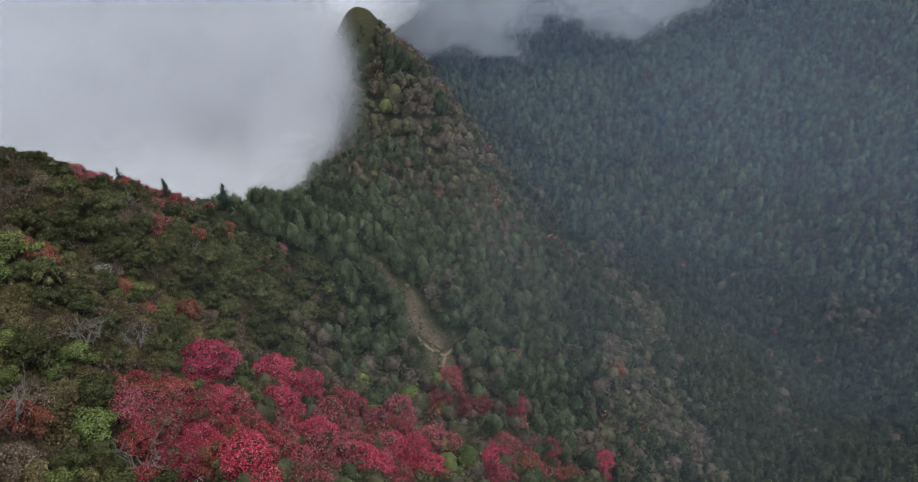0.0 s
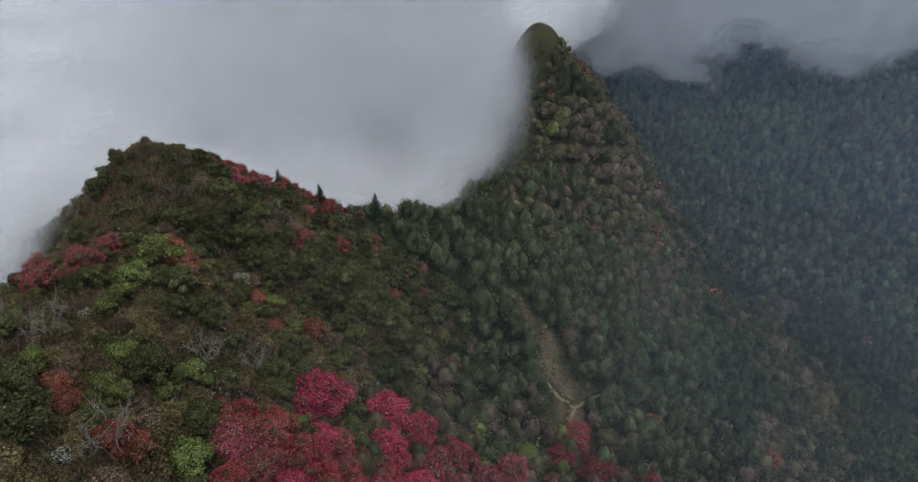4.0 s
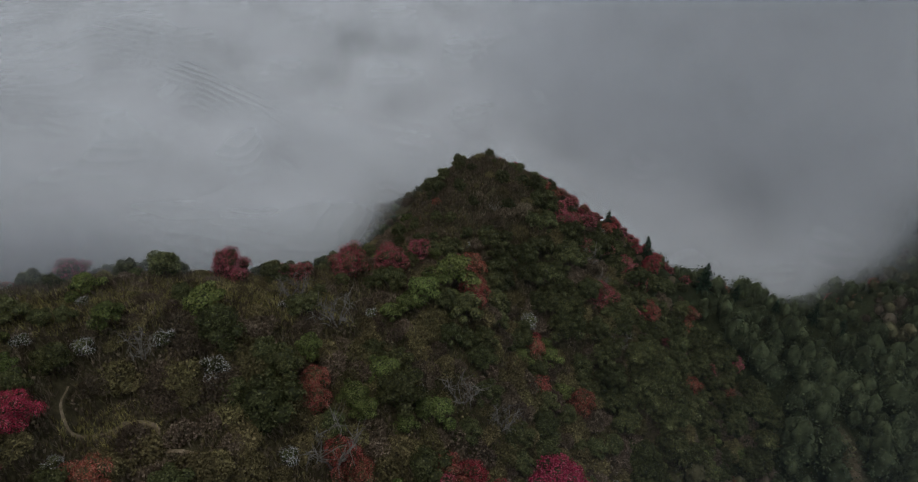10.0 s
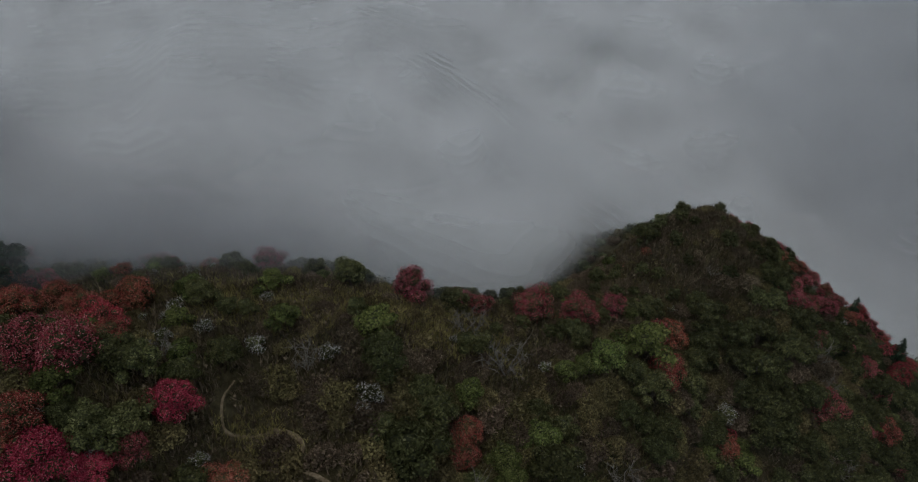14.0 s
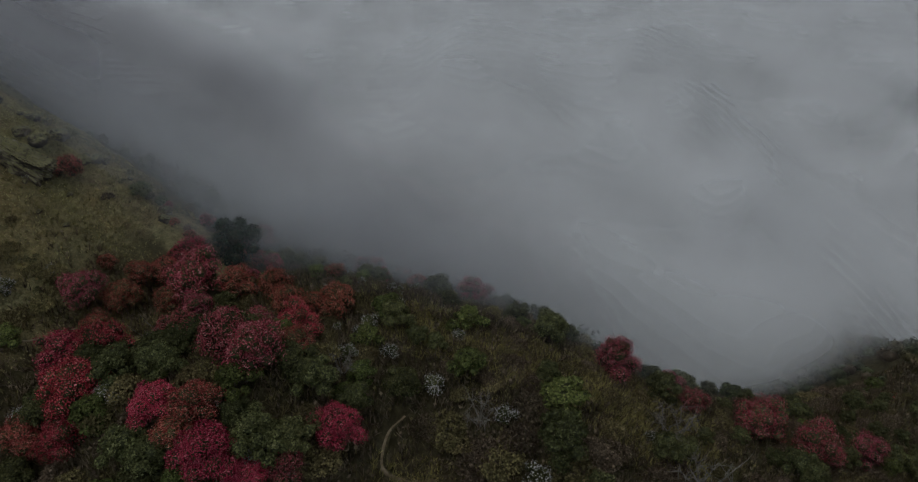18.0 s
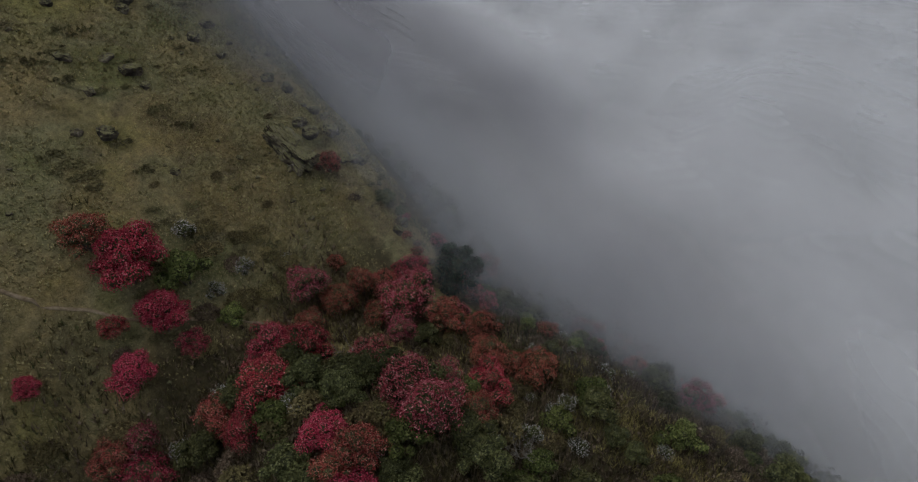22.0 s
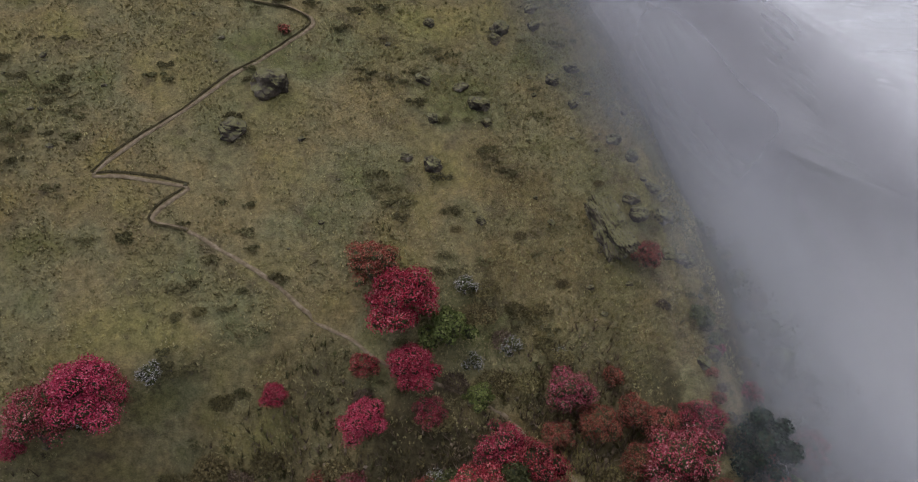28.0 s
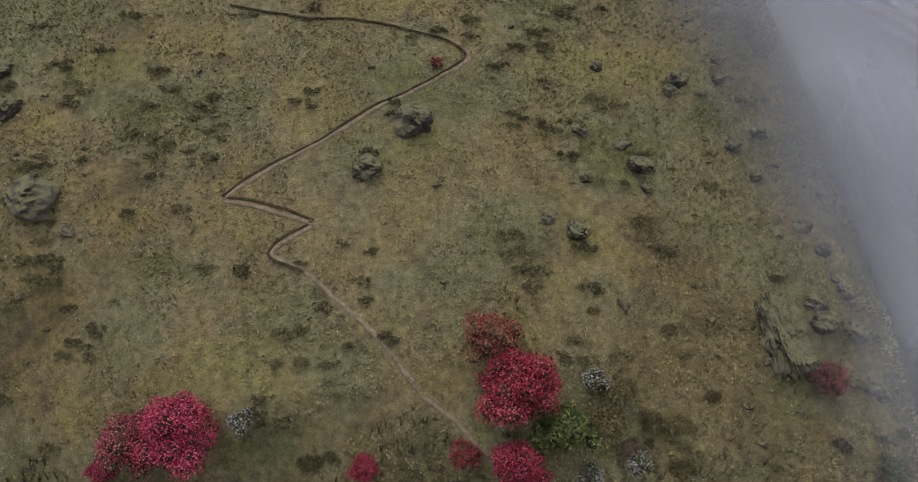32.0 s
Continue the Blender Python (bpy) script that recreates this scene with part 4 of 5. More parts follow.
STAND["dead"] = [(-77.9, 71.0, 1.58), (-84.0, 67.5, 1.38), (-58.6, 58.3, 1.9), (-60.9, 82.4, 1.41), (-78.4, 44.0, 1.06), (-32.2, 128.9, 1.9), (-44.0, 60.4, 1.78)]
# the flowering trees of the drift below the ridge, of the thicket and of the grassy face
STAND["crimson"] = STAND.get("crimson", []) + [(-45.9, 89.7, 1.75), (-37.2, 100.0, 1.75), (-32.2, 103.7, 1.52), (-31.8, 66.3, 1.75), (-14.8, 86.2, 1.42), (-4.2, 95.8, 1.57), (13.2, 104.5, 1.7), (-8.3, 97.9, 1.75), (56.0, 147.4, 1.75), (-72.6, -17.8, 1.25)]
STAND["crimson"] += [(-71.7, -12.6, 0.98), (-65.8, -11.6, 0.81), (-70.7, 10.9, 0.31), (-58.1, -17.5, 0.48), (-68.5, 13.1, 0.76), (-65.1, 19.0, 1.0), (-64.7, 22.5, 0.63), (-71.8, 29.5, 0.89)]
STAND["deep"] = STAND.get("deep", []) + [(-78.9, 0.8, 1.05), (-23.7, 105.2, 1.56), (-51.2, 75.5, 0.99), (-46.1, 64.1, 0.92), (-40.1, 71.5, 1.53), (-31.4, 86.1, 1.12), (-27.4, 72.4, 1.4), (-20.6, 80.6, 1.11), (-2.5, 148.5, 1.75), (1.2, 155.1, 1.75), (35.7, 144.0, 1.75), (23.6, 154.2, 1.75)]
STAND["deep"] += [(9.3, 150.1, 1.75), (-43.0, 57.2, 0.88), (14.3, 99.1, 1.39), (-67.5, -15.6, 0.5), (-72.2, -9.3, 0.59), (-77.3, -2.3, 1.08), (-72.1, 2.5, 1.15), (-99.2, 3.0, 0.82), (-68.5, -0.4, 0.6), (-98.9, 0.8, 0.39), (-68.3, 2.4, 0.85)]
STAND["pink"] = STAND.get("pink", []) + [(-43.4, 67.2, 1.3), (-26.5, 96.7, 1.75), (-23.2, 79.3, 1.71), (-23.6, 68.1, 1.55), (-17.0, 104.4, 1.59), (-12.1, 111.4, 1.66), (-15.8, 93.8, 1.75), (-3.8, 104.8, 1.75), (1.3, 105.4, 1.67), (-10.2, 88.2, 1.48), (14.9, 110.8, 1.75)]
STAND["pink"] += [(28.2, 143.8, 1.75), (-86.6, -5.0, 0.97), (-93.0, 6.3, 1.39), (-74.8, 18.2, 1.14), (-79.2, 19.7, 0.8), (-62.8, -8.5, 0.82), (-112.2, 7.3, 0.92), (-107.9, 25.3, 0.85), (-73.5, 21.6, 1.23), (-66.7, 25.8, 0.74), (-41.2, -23.5, 0.68), (-43.1, -22.3, 0.89)]
STAND["rust"] = STAND.get("rust", []) + [(-35.1, 76.1, 1.02), (21.3, 108.4, 1.47), (32.7, 108.4, 1.52), (-58.2, 59.2, 1.06), (68.3, 191.1, 1.75), (-71.2, -22.2, 1.07), (-88.4, -1.7, 0.85), (-92.6, -5.0, 0.48), (-92.2, -0.6, 0.83), (-94.5, 1.3, 0.84), (-90.3, 3.3, 0.82), (-93.5, 11.1, 0.95), (-94.8, 15.8, 0.82)]
STAND["rust"] += [(-69.1, -3.2, 0.92), (-60.0, -9.9, 0.83), (-89.1, 23.1, 0.75), (-89.4, 19.3, 0.87), (-84.0, -2.5, 0.63), (-102.8, -13.4, 0.69), (-77.8, 24.1, 0.9), (-66.4, 15.9, 0.86), (-90.1, 25.1, 0.95), (-68.4, 17.3, 0.97), (-68.8, 62.1, 0.8), (-66.1, 60.4, 0.78), (-39.2, -22.7, 1.03), (-70.9, -51.2, 0.31)]
taken = []
for species, spots in STAND.items():
    for k, (x, y, size) in enumerate(spots):
        kind = "deep" if species == "crimson" and 46 < y and x < -56 else species
        put(PROTO[kind][k % len(PROTO[kind])], x, y, size, 1.7 * k)
        taken.append((x, y, 1.9 * size))


def trail_gap(x, y):
    return min(float(np.min(np.hypot(line[:, 0] - x, line[:, 1] - y))) for line in TRAILS.values())


def blend_kinds(x, y, r):
    """Which plant grows at a spot: colour runs in drifts along the slope."""
    n1, n2, n3 = fbm(x, y, 38, 3), fbm(x, y, 16, 4), fbm(x, y, 60, 8)
    east = x + 88
    w = {"green": 0.45 + 1.2 * n1 + 0.012 * max(east, 0), "olive": 1.7 - 1.0 * n1, "brown": 1.2 - 1.2 * n3, "fresh": 0.2 + 0.4 * n2, "white": 0.1, "dead": 0.02,
         "deep": 0.0, "pink": 0.01, "rust": 0.04, "crimson": 0.0, "slope": 0.0, "scrub": 0.0}
    along = min(max((67 * (x + 42) + 40 * (y - 72)) / 6089, 0), 1)
    if math.hypot(x + 42 - 67 * along, y - 72 - 40 * along) < 12 + 10 * n2:
        w.update(crimson=0.8, deep=0.9, pink=1.5, rust=0.7, olive=0.8, brown=0.4, green=0.4)
    if 20 < y < 80 and x < -52:
        w.update(green=0.55 + 0.9 * n1, fresh=0.12 + 0.3 * n2, olive=2.0, brown=1.7, white=0.12)
    if y < 34 and x < -52:
        w.update(deep=0.06 + 0.2 * n2, pink=0.12 + 0.4 * n2, rust=0.2 - 0.3 * n2, olive=1.3, brown=0.6, white=0.55, green=1.3, fresh=0.4)
    if y > 112:
        w.update(slope=1.6 + 1.2 * n1, scrub=1.5 - 1.2 * n1, green=0.0, olive=0.25, brown=0.2, fresh=0.15)
    if math.hypot(x + 95, y - 116) < 22:
        w.update(slope=1.7, scrub=1.9, olive=0.6, fresh=0.4)
    if x < -78 and 128 < y < 185:
        w.update(pink=0.9, rust=0.3, deep=0.6)
    names = list(w)
    p = np.clip([w[k] for k in names], 0, None)
    return names[r.choice(len(names), p=p / p.sum())]


r = np.random.default_rng(21)
made = {}
X0, X1, Y0, Y1, STEP = -106, -8, -16, 176, 2.8
spill = []
CAPS = {"slope": 290, "scrub": 290, "green": 290, "fresh": 270, "olive": 290, "brown": 290, "white": 90, "dead": 14, "crimson": 60, "deep": 55, "pink": 70, "rust": 70}
for ix in range(int((X1 - X0) / STEP)):
    for iy in range(int((Y1 - Y0) / STEP)):
        x, y = X0 + (ix + r.uniform(0.05, 0.95)) * STEP, Y0 + (iy + r.uniform(0.05, 0.95)) * STEP
        pick, scale, turn = r.uniform(), r.uniform(0.8, 1.4), r.uniform(0, 6.28)
        if meadow(np.array(x), np.array(y)) + 0.3 * fbm(x, y, 12, 77) > 0.42 or any((x - a) ** 2 + (y - b) ** 2 < c * c for a, b, c in taken):
            continue
        off = crest_off(np.array([x]), np.array([y]))[0]
        if off > 12 or x + 0.45 * y > 40 or trail_gap(x, y) < 1.6:
            continue
        kind = blend_kinds(x, y, r)
        if 22 < y < 68 and -13 < off < 2 and kind in ("green", "fresh", "pink", "rust", "deep") and pick < 0.8:
            continue
        if kind in ("green", "fresh", "dead") and math.hypot(x + 70, y - 38) < 9:
            continue
        if np.min(np.hypot(TRAILS["trail_7"][:, 0] - x, TRAILS["trail_7"][:, 1] - y)) < 3.2:
            continue
        if math.hypot(x + 98, y - 122) < 17:
            scale *= 0.85
        if made.get(kind, 0) >= CAPS[kind] or x > -36 and kind not in ("crimson", "deep", "pink", "rust", "dead"):
            spill.append((x, y, kind, scale))
            continue
        made[kind] = made.get(kind, 0) + 1
        scale = min(scale, 1.02) if y < 34 else scale
        scale *= float(np.interp(abs(off), [3, 16], [0.52, 1.0])) * (0.8 if y > 98 and kind in ("green", "fresh") else 1.0)
        put(PROTO[kind][int(pick * len(PROTO[kind]))], x, y, scale, turn)
for _ in range(24):
    x, y = r.uniform(-103, -36), r.uniform(-26, 6)
    if 0.3 < meadow(np.array(x), np.array(y)) < 0.985 and fbm(x, y, 10, 55) > -0.05 and trail_gap(x, y) > 1.2:
        kind = "white" if r.uniform() < 0.12 else "olive"
        put(PROTO[kind][int(r.integers(2))], x, y, r.uniform(0.3, 0.7), r.uniform(0, 6))
for k in range(26):
    y = -8 + 20 * k / 25 + r.normal(0, 0.8)
    x = float(np.interp(y, [-66, -60, -22, 5, 12], [-97, -99, -108.5, -103, -101])) + r.normal(-1.2, 2.0)
    kind = ("olive", "green", "brown", "olive", "rust", "pink")[int(r.integers(6 if y > -4 else 4))]
    put(PROTO[kind][int(r.integers(3))], x, y, r.uniform(0.25, 0.6), r.uniform(0, 6))
for group in PROTO.values():
    for proto in group:
        for o in (*proto.children, proto):
            bpy.data.objects.remove(o)


# ---- woods farther off ----
def tall_crown(rr, R, H, pointed, count, size):
    """A forest crown: an uneven upright body, stepped like a fir or swelling like a broadleaf, under a coat of leaf clusters."""
    p = rr.uniform(0, 6.283, 5)

    def reach(u, a):
        egg = np.sqrt(np.clip(np.where(u < 0.4, u / 0.4, 1 - ((u - 0.4) / 0.6) ** 2), 0, 1))
        cone = np.minimum(1, u / 0.1) * (1 - u) ** 0.72 * (1.16 - 0.34 * ((6 * u + 0.1 * np.sin(a + p[0])) % 1))
        body = pointed * cone + (1 - pointed) * egg
        return R * (body * (1 + 0.2 * np.sin(3 * a + p[1] + 5 * u) + 0.16 * np.sin(5 * a + p[2] - 9 * u) + 0.14 * np.sin(13 * u + p[3] + a)) + 0.03)

    u, a = rr.beta(1.25, 1.35 + 0.5 * pointed, count), rr.uniform(0, 6.283, count)
    d = reach(u, a) * rr.uniform(0.72, 1.16, count)
    tilt = 0.25 + 0.9 * u ** 1.5
    pos = np.stack([d * np.cos(a), d * np.sin(a), H * (0.07 + 0.95 * u) - 0.25 * d * pointed], 1)
    nrm = np.stack([np.cos(a), np.sin(a), tilt], 1)
    nrm /= np.linalg.norm(nrm, axis=1)[:, None]
    gu, ga = np.meshgrid(np.linspace(0, 1, 7), np.linspace(0, 6.283, 9), indexing="ij")
    g = 0.72 * reach(gu, ga)
    body = np.stack([g * np.cos(ga), g * np.sin(ga), H * (0.04 + 0.93 * gu) - 0.25 * g * pointed], -1).reshape(-1, 3)
    quads = grid_faces(7, 9)
    inside = np.concatenate([quads[:, :3], quads[:, [0, 2, 3]]])
    return rosettes(rr, pos, nrm, size, 1, 0.55), (body, inside)


def wood(name, spots, material, seed, R, H, pointed, count, size, label):
    """Many crowns in one mesh, each turned and sized on its own."""
    rr = np.random.default_rng(seed)
    shapes = [tall_crown(rr, R * rr.uniform(0.85, 1.15), H * rr.uniform(0.85, 1.15), pointed * rr.uniform(0.2, 1.0), count, size) for k in range(7)]
    leaves, insides = [], []
    for x, y, z, s in spots:
        pick = shapes[rr.integers(7)]
        a, q = rr.uniform(0, 6.28), s * rr.uniform(0.8, 1.25)
        c, d = math.cos(a), math.sin(a)
        lx, ly = rr.normal(0, 0.05, 2)
        for (v, f), bag in zip(pick, (leaves, insides)):
            bag.append((np.stack([x + s * (c * v[:, 0] - d * v[:, 1]) + lx * v[:, 2], y + s * (d * v[:, 0] + c * v[:, 1]) + ly * v[:, 2], z - 0.3 + q * v[:, 2]], 1), f))
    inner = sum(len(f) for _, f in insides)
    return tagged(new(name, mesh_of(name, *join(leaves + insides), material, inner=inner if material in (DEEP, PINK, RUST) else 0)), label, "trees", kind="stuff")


def scatter(x0, x1, y0, y1, step, seed, keep):
    rr = np.random.default_rng(seed)
    nx, ny = int((x1 - x0) / step), int((y1 - y0) / step)
    x = x0 + (np.arange(nx)[:, None] + rr.uniform(0, 1, (nx, ny))) * step
    y = y0 + (np.arange(ny)[None, :] + rr.uniform(0, 1, (nx, ny))) * step
    x, y = x.ravel(), y.ravel()
    m = keep(x, y)
    x, y = x[m], y[m]
    small = np.interp(np.abs(crest_off(x, y)), [3, 13], [0.4, 1.0])
    small = np.where((x < -100) & (y < 134) & (y > 62), 0.55, small)
    small = small * np.interp(np.hypot(x + 47, y - 320), [5, 32], [0.3, 1.0])
    return np.stack([x, y, height(x, y), small * rr.uniform(0.65, 1.2, len(x))], 1)


def trails_clear(x, y):
    line = np.concatenate([TRAILS["trail_6"], TRAILS["trail_8"]])
    return np.min(np.hypot(x[:, None] - line[None, :, 0], y[:, None] - line[None, :, 1]), axis=1) > 2.5


def mid_zone(x, y):
    off = crest_off(x, y)
    near = (x > X0) & (x < X1) & (y > Y0) & (y < Y1) & (x + 0.45 * y < 40)
    east = (off < np.where(y > 200, 40, 14)) & ~near & (y > 30 - 0.2 * (x + 28)) & (0.35 * x + 0.94 * y < 395)
    west = (x < -200)
    seen = x < 0.78 * y + 90
    bare = np.hypot(x + 46, y - 320) < 7 + 5 * fbm(x, y, 10, 45)
    return (east & seen & ~bare | west) & (scar(x, y) < 0.3) & (trails_clear(x, y))


mid = scatter(-100, 300, -75, 380, 3.8, 31, mid_zone)
a, b, c = fbm(mid[:, 0], mid[:, 1], 45, 3), fbm(mid[:, 0], mid[:, 1], 14, 9), np.random.default_rng(5).uniform(0, 1, len(mid))
red_drift = np.hypot((mid[:, 0] - 30) / 14, (mid[:, 1] - 112) / 9) < 1 + 0.5 * b
red_crest = ((mid[:, 0] < -72) & (mid[:, 1] > 130) & (mid[:, 1] < 185)) | ((mid[:, 0] < -100) & (mid[:, 1] < 134) & (np.abs(b) < 0.3))
kinds = np.where(red_drift & (c < 0.75), np.where(c < 0.35, 4, 5), np.where(red_crest & (c < 0.35), 5, np.where(c < 0.02, 6, np.where(a + 0.45 * c > 0.14, 0, np.where(b + c > 0.85, 3, np.where(c > 0.4, 1, 2))))))
WOODS = [("evergreen_wood", WOODLEAF, "dense dark green evergreen wood on the mountainside"), ("olive_thicket", WOODOLIVE, "olive-brown thicket between the evergreens"),
         ("bare_thicket", WOODBROWN, "leafless brown trees between the evergreens"), ("fresh_green_wood", LEAF_BRIGHT, "fresher green trees in the mountain wood"),
         ("crimson_rhododendron_wood", DEEP, "deep red flowering rhododendrons below the ridge"), ("pink_rhododendron_wood", PINK, "rose-pink flowering rhododendrons below the ridge"),
         ("rust_red_trees", RUST, "scattered rust-red trees in the mountain wood")]
kinds = np.where((np.hypot((mid[:, 0] + 2) / 42, (mid[:, 1] - 238) / 30) < 1 + 0.6 * b) & (c < 0.6), np.where(c < 0.4, 2, 1), kinds)
kinds = np.where((kinds == 3) & (mid[:, 1] > 150) & (c < 0.8), 0, kinds)
order = {"slope": 0, "scrub": 2, "green": 0, "olive": 1, "brown": 2, "fresh": 3, "deep": 4, "pink": 5, "rust": 6, "white": 1, "crimson": 4}
extra = np.array([(x, y, ground_at(x, y), 0.78 * sc) for x, y, kind, sc in spill if kind in order])
mid[:, 3] *= 1.15
mid = np.concatenate([mid, extra])
kinds = np.concatenate([kinds, [order[kind] for _, _, kind, _ in spill if kind in order]])
lee = scatter(-230, -88, -110, 134, 3.3, 35, lambda x, y: (crest_off(x, y) > np.where(y > 80, 4, np.where(y < -20, 24, 9)) + 5 * fbm(x, y, 12, 36)) & (crest_off(x, y) < 85) & ((y < 62) | (y > 85)))
lee[:, 3] *= np.interp(crest_off(lee[:, 0], lee[:, 1]), [8, 22], [0.5, 1.0])
pick = np.random.default_rng(9).uniform(0, 1, len(lee)) + 0.5 * fbm(lee[:, 0], lee[:, 1], 30, 19)
for k, (lo, hi) in enumerate([(-9, 0.45), (0.45, 0.72), (0.72, 0.93), (0.93, 9)]):
    name, mat, label = WOODS[(0, 1, 2, 6)[k]]
    wood("misty_" + name, lee[(pick >= lo) & (pick < hi)], mat, 60 + k, 2.7, 4.0, 0.0, 110, 0.6, label + ", dim in the cloud")
deep = (mid[:, 0] > 45) | (mid[:, 1] > 270)
for k, (name, mat, label) in enumerate(WOODS):
    for away in (False, True):
        sel = mid[(kinds == k) & (deep == away)]
        if away:
            sel = sel * [1, 1, 1, 1.05]
        if len(sel):
            wood(("lower_" if away else "") + name, sel, mat, 40 + k, (3.0, 3.0, 2.9, 2.9, 2.7, 2.7, 2.5)[k], (7.6, 5.6, 5.4, 6.4, 4.6, 4.6, 5.0)[k], 0.4 if k == 0 else 0.0, 100 if away else 240, 0.82 if away else 0.5, label + (", down in the valley" if away else ""))

far = scatter(-110, 560, 150, 680, 5.9, 33, lambda x, y: (0.35 * x + 0.94 * y >= 392) & (x > -60 - 0.1 * y) & (x < 0.78 * y + 60) & (np.hypot(x, y) < 800))
c2 = np.random.default_rng(6).uniform(0, 1, len(far)) + 0.6 * fbm(far[:, 0], far[:, 1], 90, 13)
for k, (lo, hi) in enumerate([(-9, 0.7), (0.7, 0.95), (0.95, 9)]):
    sel = far[(c2 >= lo) & (c2 < hi)]
    wood("far_" + WOODS[k][0], sel, WOODS[k][1], 50 + k, 4.2, 11.5, 0.4, 55, 1.3, WOODS[k][2] + ", far across the valley")

# ---- undergrowth ----
ru = np.random.default_rng(61)
ux, uy = ru.uniform(-112, -20, 110000), ru.uniform(-28, 135, 110000)
off = crest_off(ux, uy)
sel = (off < 14) & ~((uy < 14) & (off > -9)) & (meadow(ux, uy) + 0.3 * fbm(ux, uy, 12, 77) < 0.5 + 0.4 * ru.uniform(0, 1, len(ux))) & (ux + 0.45 * uy < 42)
for line in TRAILS.values():
    if line[:, 1].max() < 150:
        sel &= np.min(np.hypot(ux[:, None] - line[None, ::2, 0], uy[:, None] - line[None, ::2, 1]), axis=1) > 0.8
tone = fbm(ux, uy, 20, 66) + ru.uniform(-0.5, 0.5, len(ux))
for name, mat, m in (("brown_undergrowth", BROWN, tone < 0.0), ("olive_undergrowth", OLIVE, (tone >= 0.0) & (tone < 0.4)), ("green_undergrowth", LEAF, tone >= 0.4)):
    k = sel & m
    n = k.sum()
    base = np.stack([ux[k], uy[k], height(ux[k], uy[k])], 1)
    blades = []
    for b in range(3):
        tip = base + np.stack([ru.normal(0, 0.35, n), ru.normal(0, 0.35, n), ru.uniform(0.5, 1.5, n)], 1)
        ang = ru.uniform(0, 6.28, n)
        side = np.stack([np.cos(ang), np.sin(ang), 0 * ang], 1) * ru.uniform(0.04, 0.11, (n, 1))
        blades.append(np.stack([base - side, base + side, tip], 1))
    v = np.concatenate(blades).reshape(-1, 3)
    pieces = [(v, np.arange(len(v)).reshape(-1, 3))]
    few = base[::3] + np.array([0, 0, 0.5])
    pieces.append(rosettes(ru, few, np.tile([0.15, 0.0, 1.0], (len(few), 1)), 0.42, 1, 0.6))
    tagged(new(name, mesh_of(name, *join(pieces), mat)), name.replace("_", " ") + " of low twigs and leaves between the shrubs", "undergrowth", kind="stuff")

# ---- the grassy face ----
def boulder(seed, stretch=(1, 1, 0.75), fine=4):
    rr = np.random.default_rng(seed)
    bm = bmesh.new()
    bmesh.ops.create_icosphere(bm, subdivisions=fine, radius=0.5)
    cuts = rr.normal(size=(9, 3))
    cuts /= np.linalg.norm(cuts, axis=1)[:, None]
    reach = rr.uniform(0.3, 0.46, 9)
    for v in bm.verts:
        c = np.array(v.co)
        for q, d in zip(cuts, reach):
            e = c @ q - d
            if e > 0:
                c = c - q * e * 0.85
        c = c * (1 + 0.28 * noise.noise(Vector(c * 3.0 + seed)) + 0.12 * noise.noise(Vector(c * 9.0 + seed)) + 0.05 * noise.noise(Vector(c * 22.0 + seed)))
        v.co = c * np.array(stretch)
    me = bpy.data.meshes.new("boulder")
    bm.to_mesh(me)
    bm.free()
    me.materials.append(ROCK)
    return me


ROCKS = [(-67.1, -45.2, 4.9), (-61.3, -41.3, 3.9), (-26.0, -44.2, 5.9), (-82.5, -30.9, 2.4), (-91.6, -36.2, 2.9), (-90.1, -38.9, 2.1), (-99.1, -45.0, 2.7),
         (-90.1, -48.3, 1.8), (-85.8, -41.0, 2.1), (-103.9, -32.6, 1.6), (-21.4, -59.1, 2.5), (-22.8, -54.2, 3.2), (-104.7, -18.2, 2.5), (-108.0, -17.3, 3.1),
         (-85.1, -36.1, 1.6), (-91.6, -34.0, 1.6), (-79.8, -32.7, 1.4), (-85.6, -23.8, 1.5)]
STONES = [(-67.8, -29.2, 0.9), (-68.7, -38.4, 1.3), (-30.2, -40.7, 2.1), (-51.4, -29.5, 0.5), (-63.6, -27.9, 0.6), (-93.3, -24.1, 0.9), (-95.0, -13.6, 1.0),
          (-99.6, -12.3, 1.0), (-95.1, -10.8, 1.1), (-31.2, -49.0, 1.2), (-26.9, -27.2, 0.9), (-26.0, -35.8, 1.0), (-71.2, -32.8, 0.7), (-54.9, -37.3, 0.6),
          (-42.1, -49.2, 0.7), (-93.8, -21.1, 1.15), (-107.9, -21.6, 1.1), (-104.0, -26.6, 1.0)]
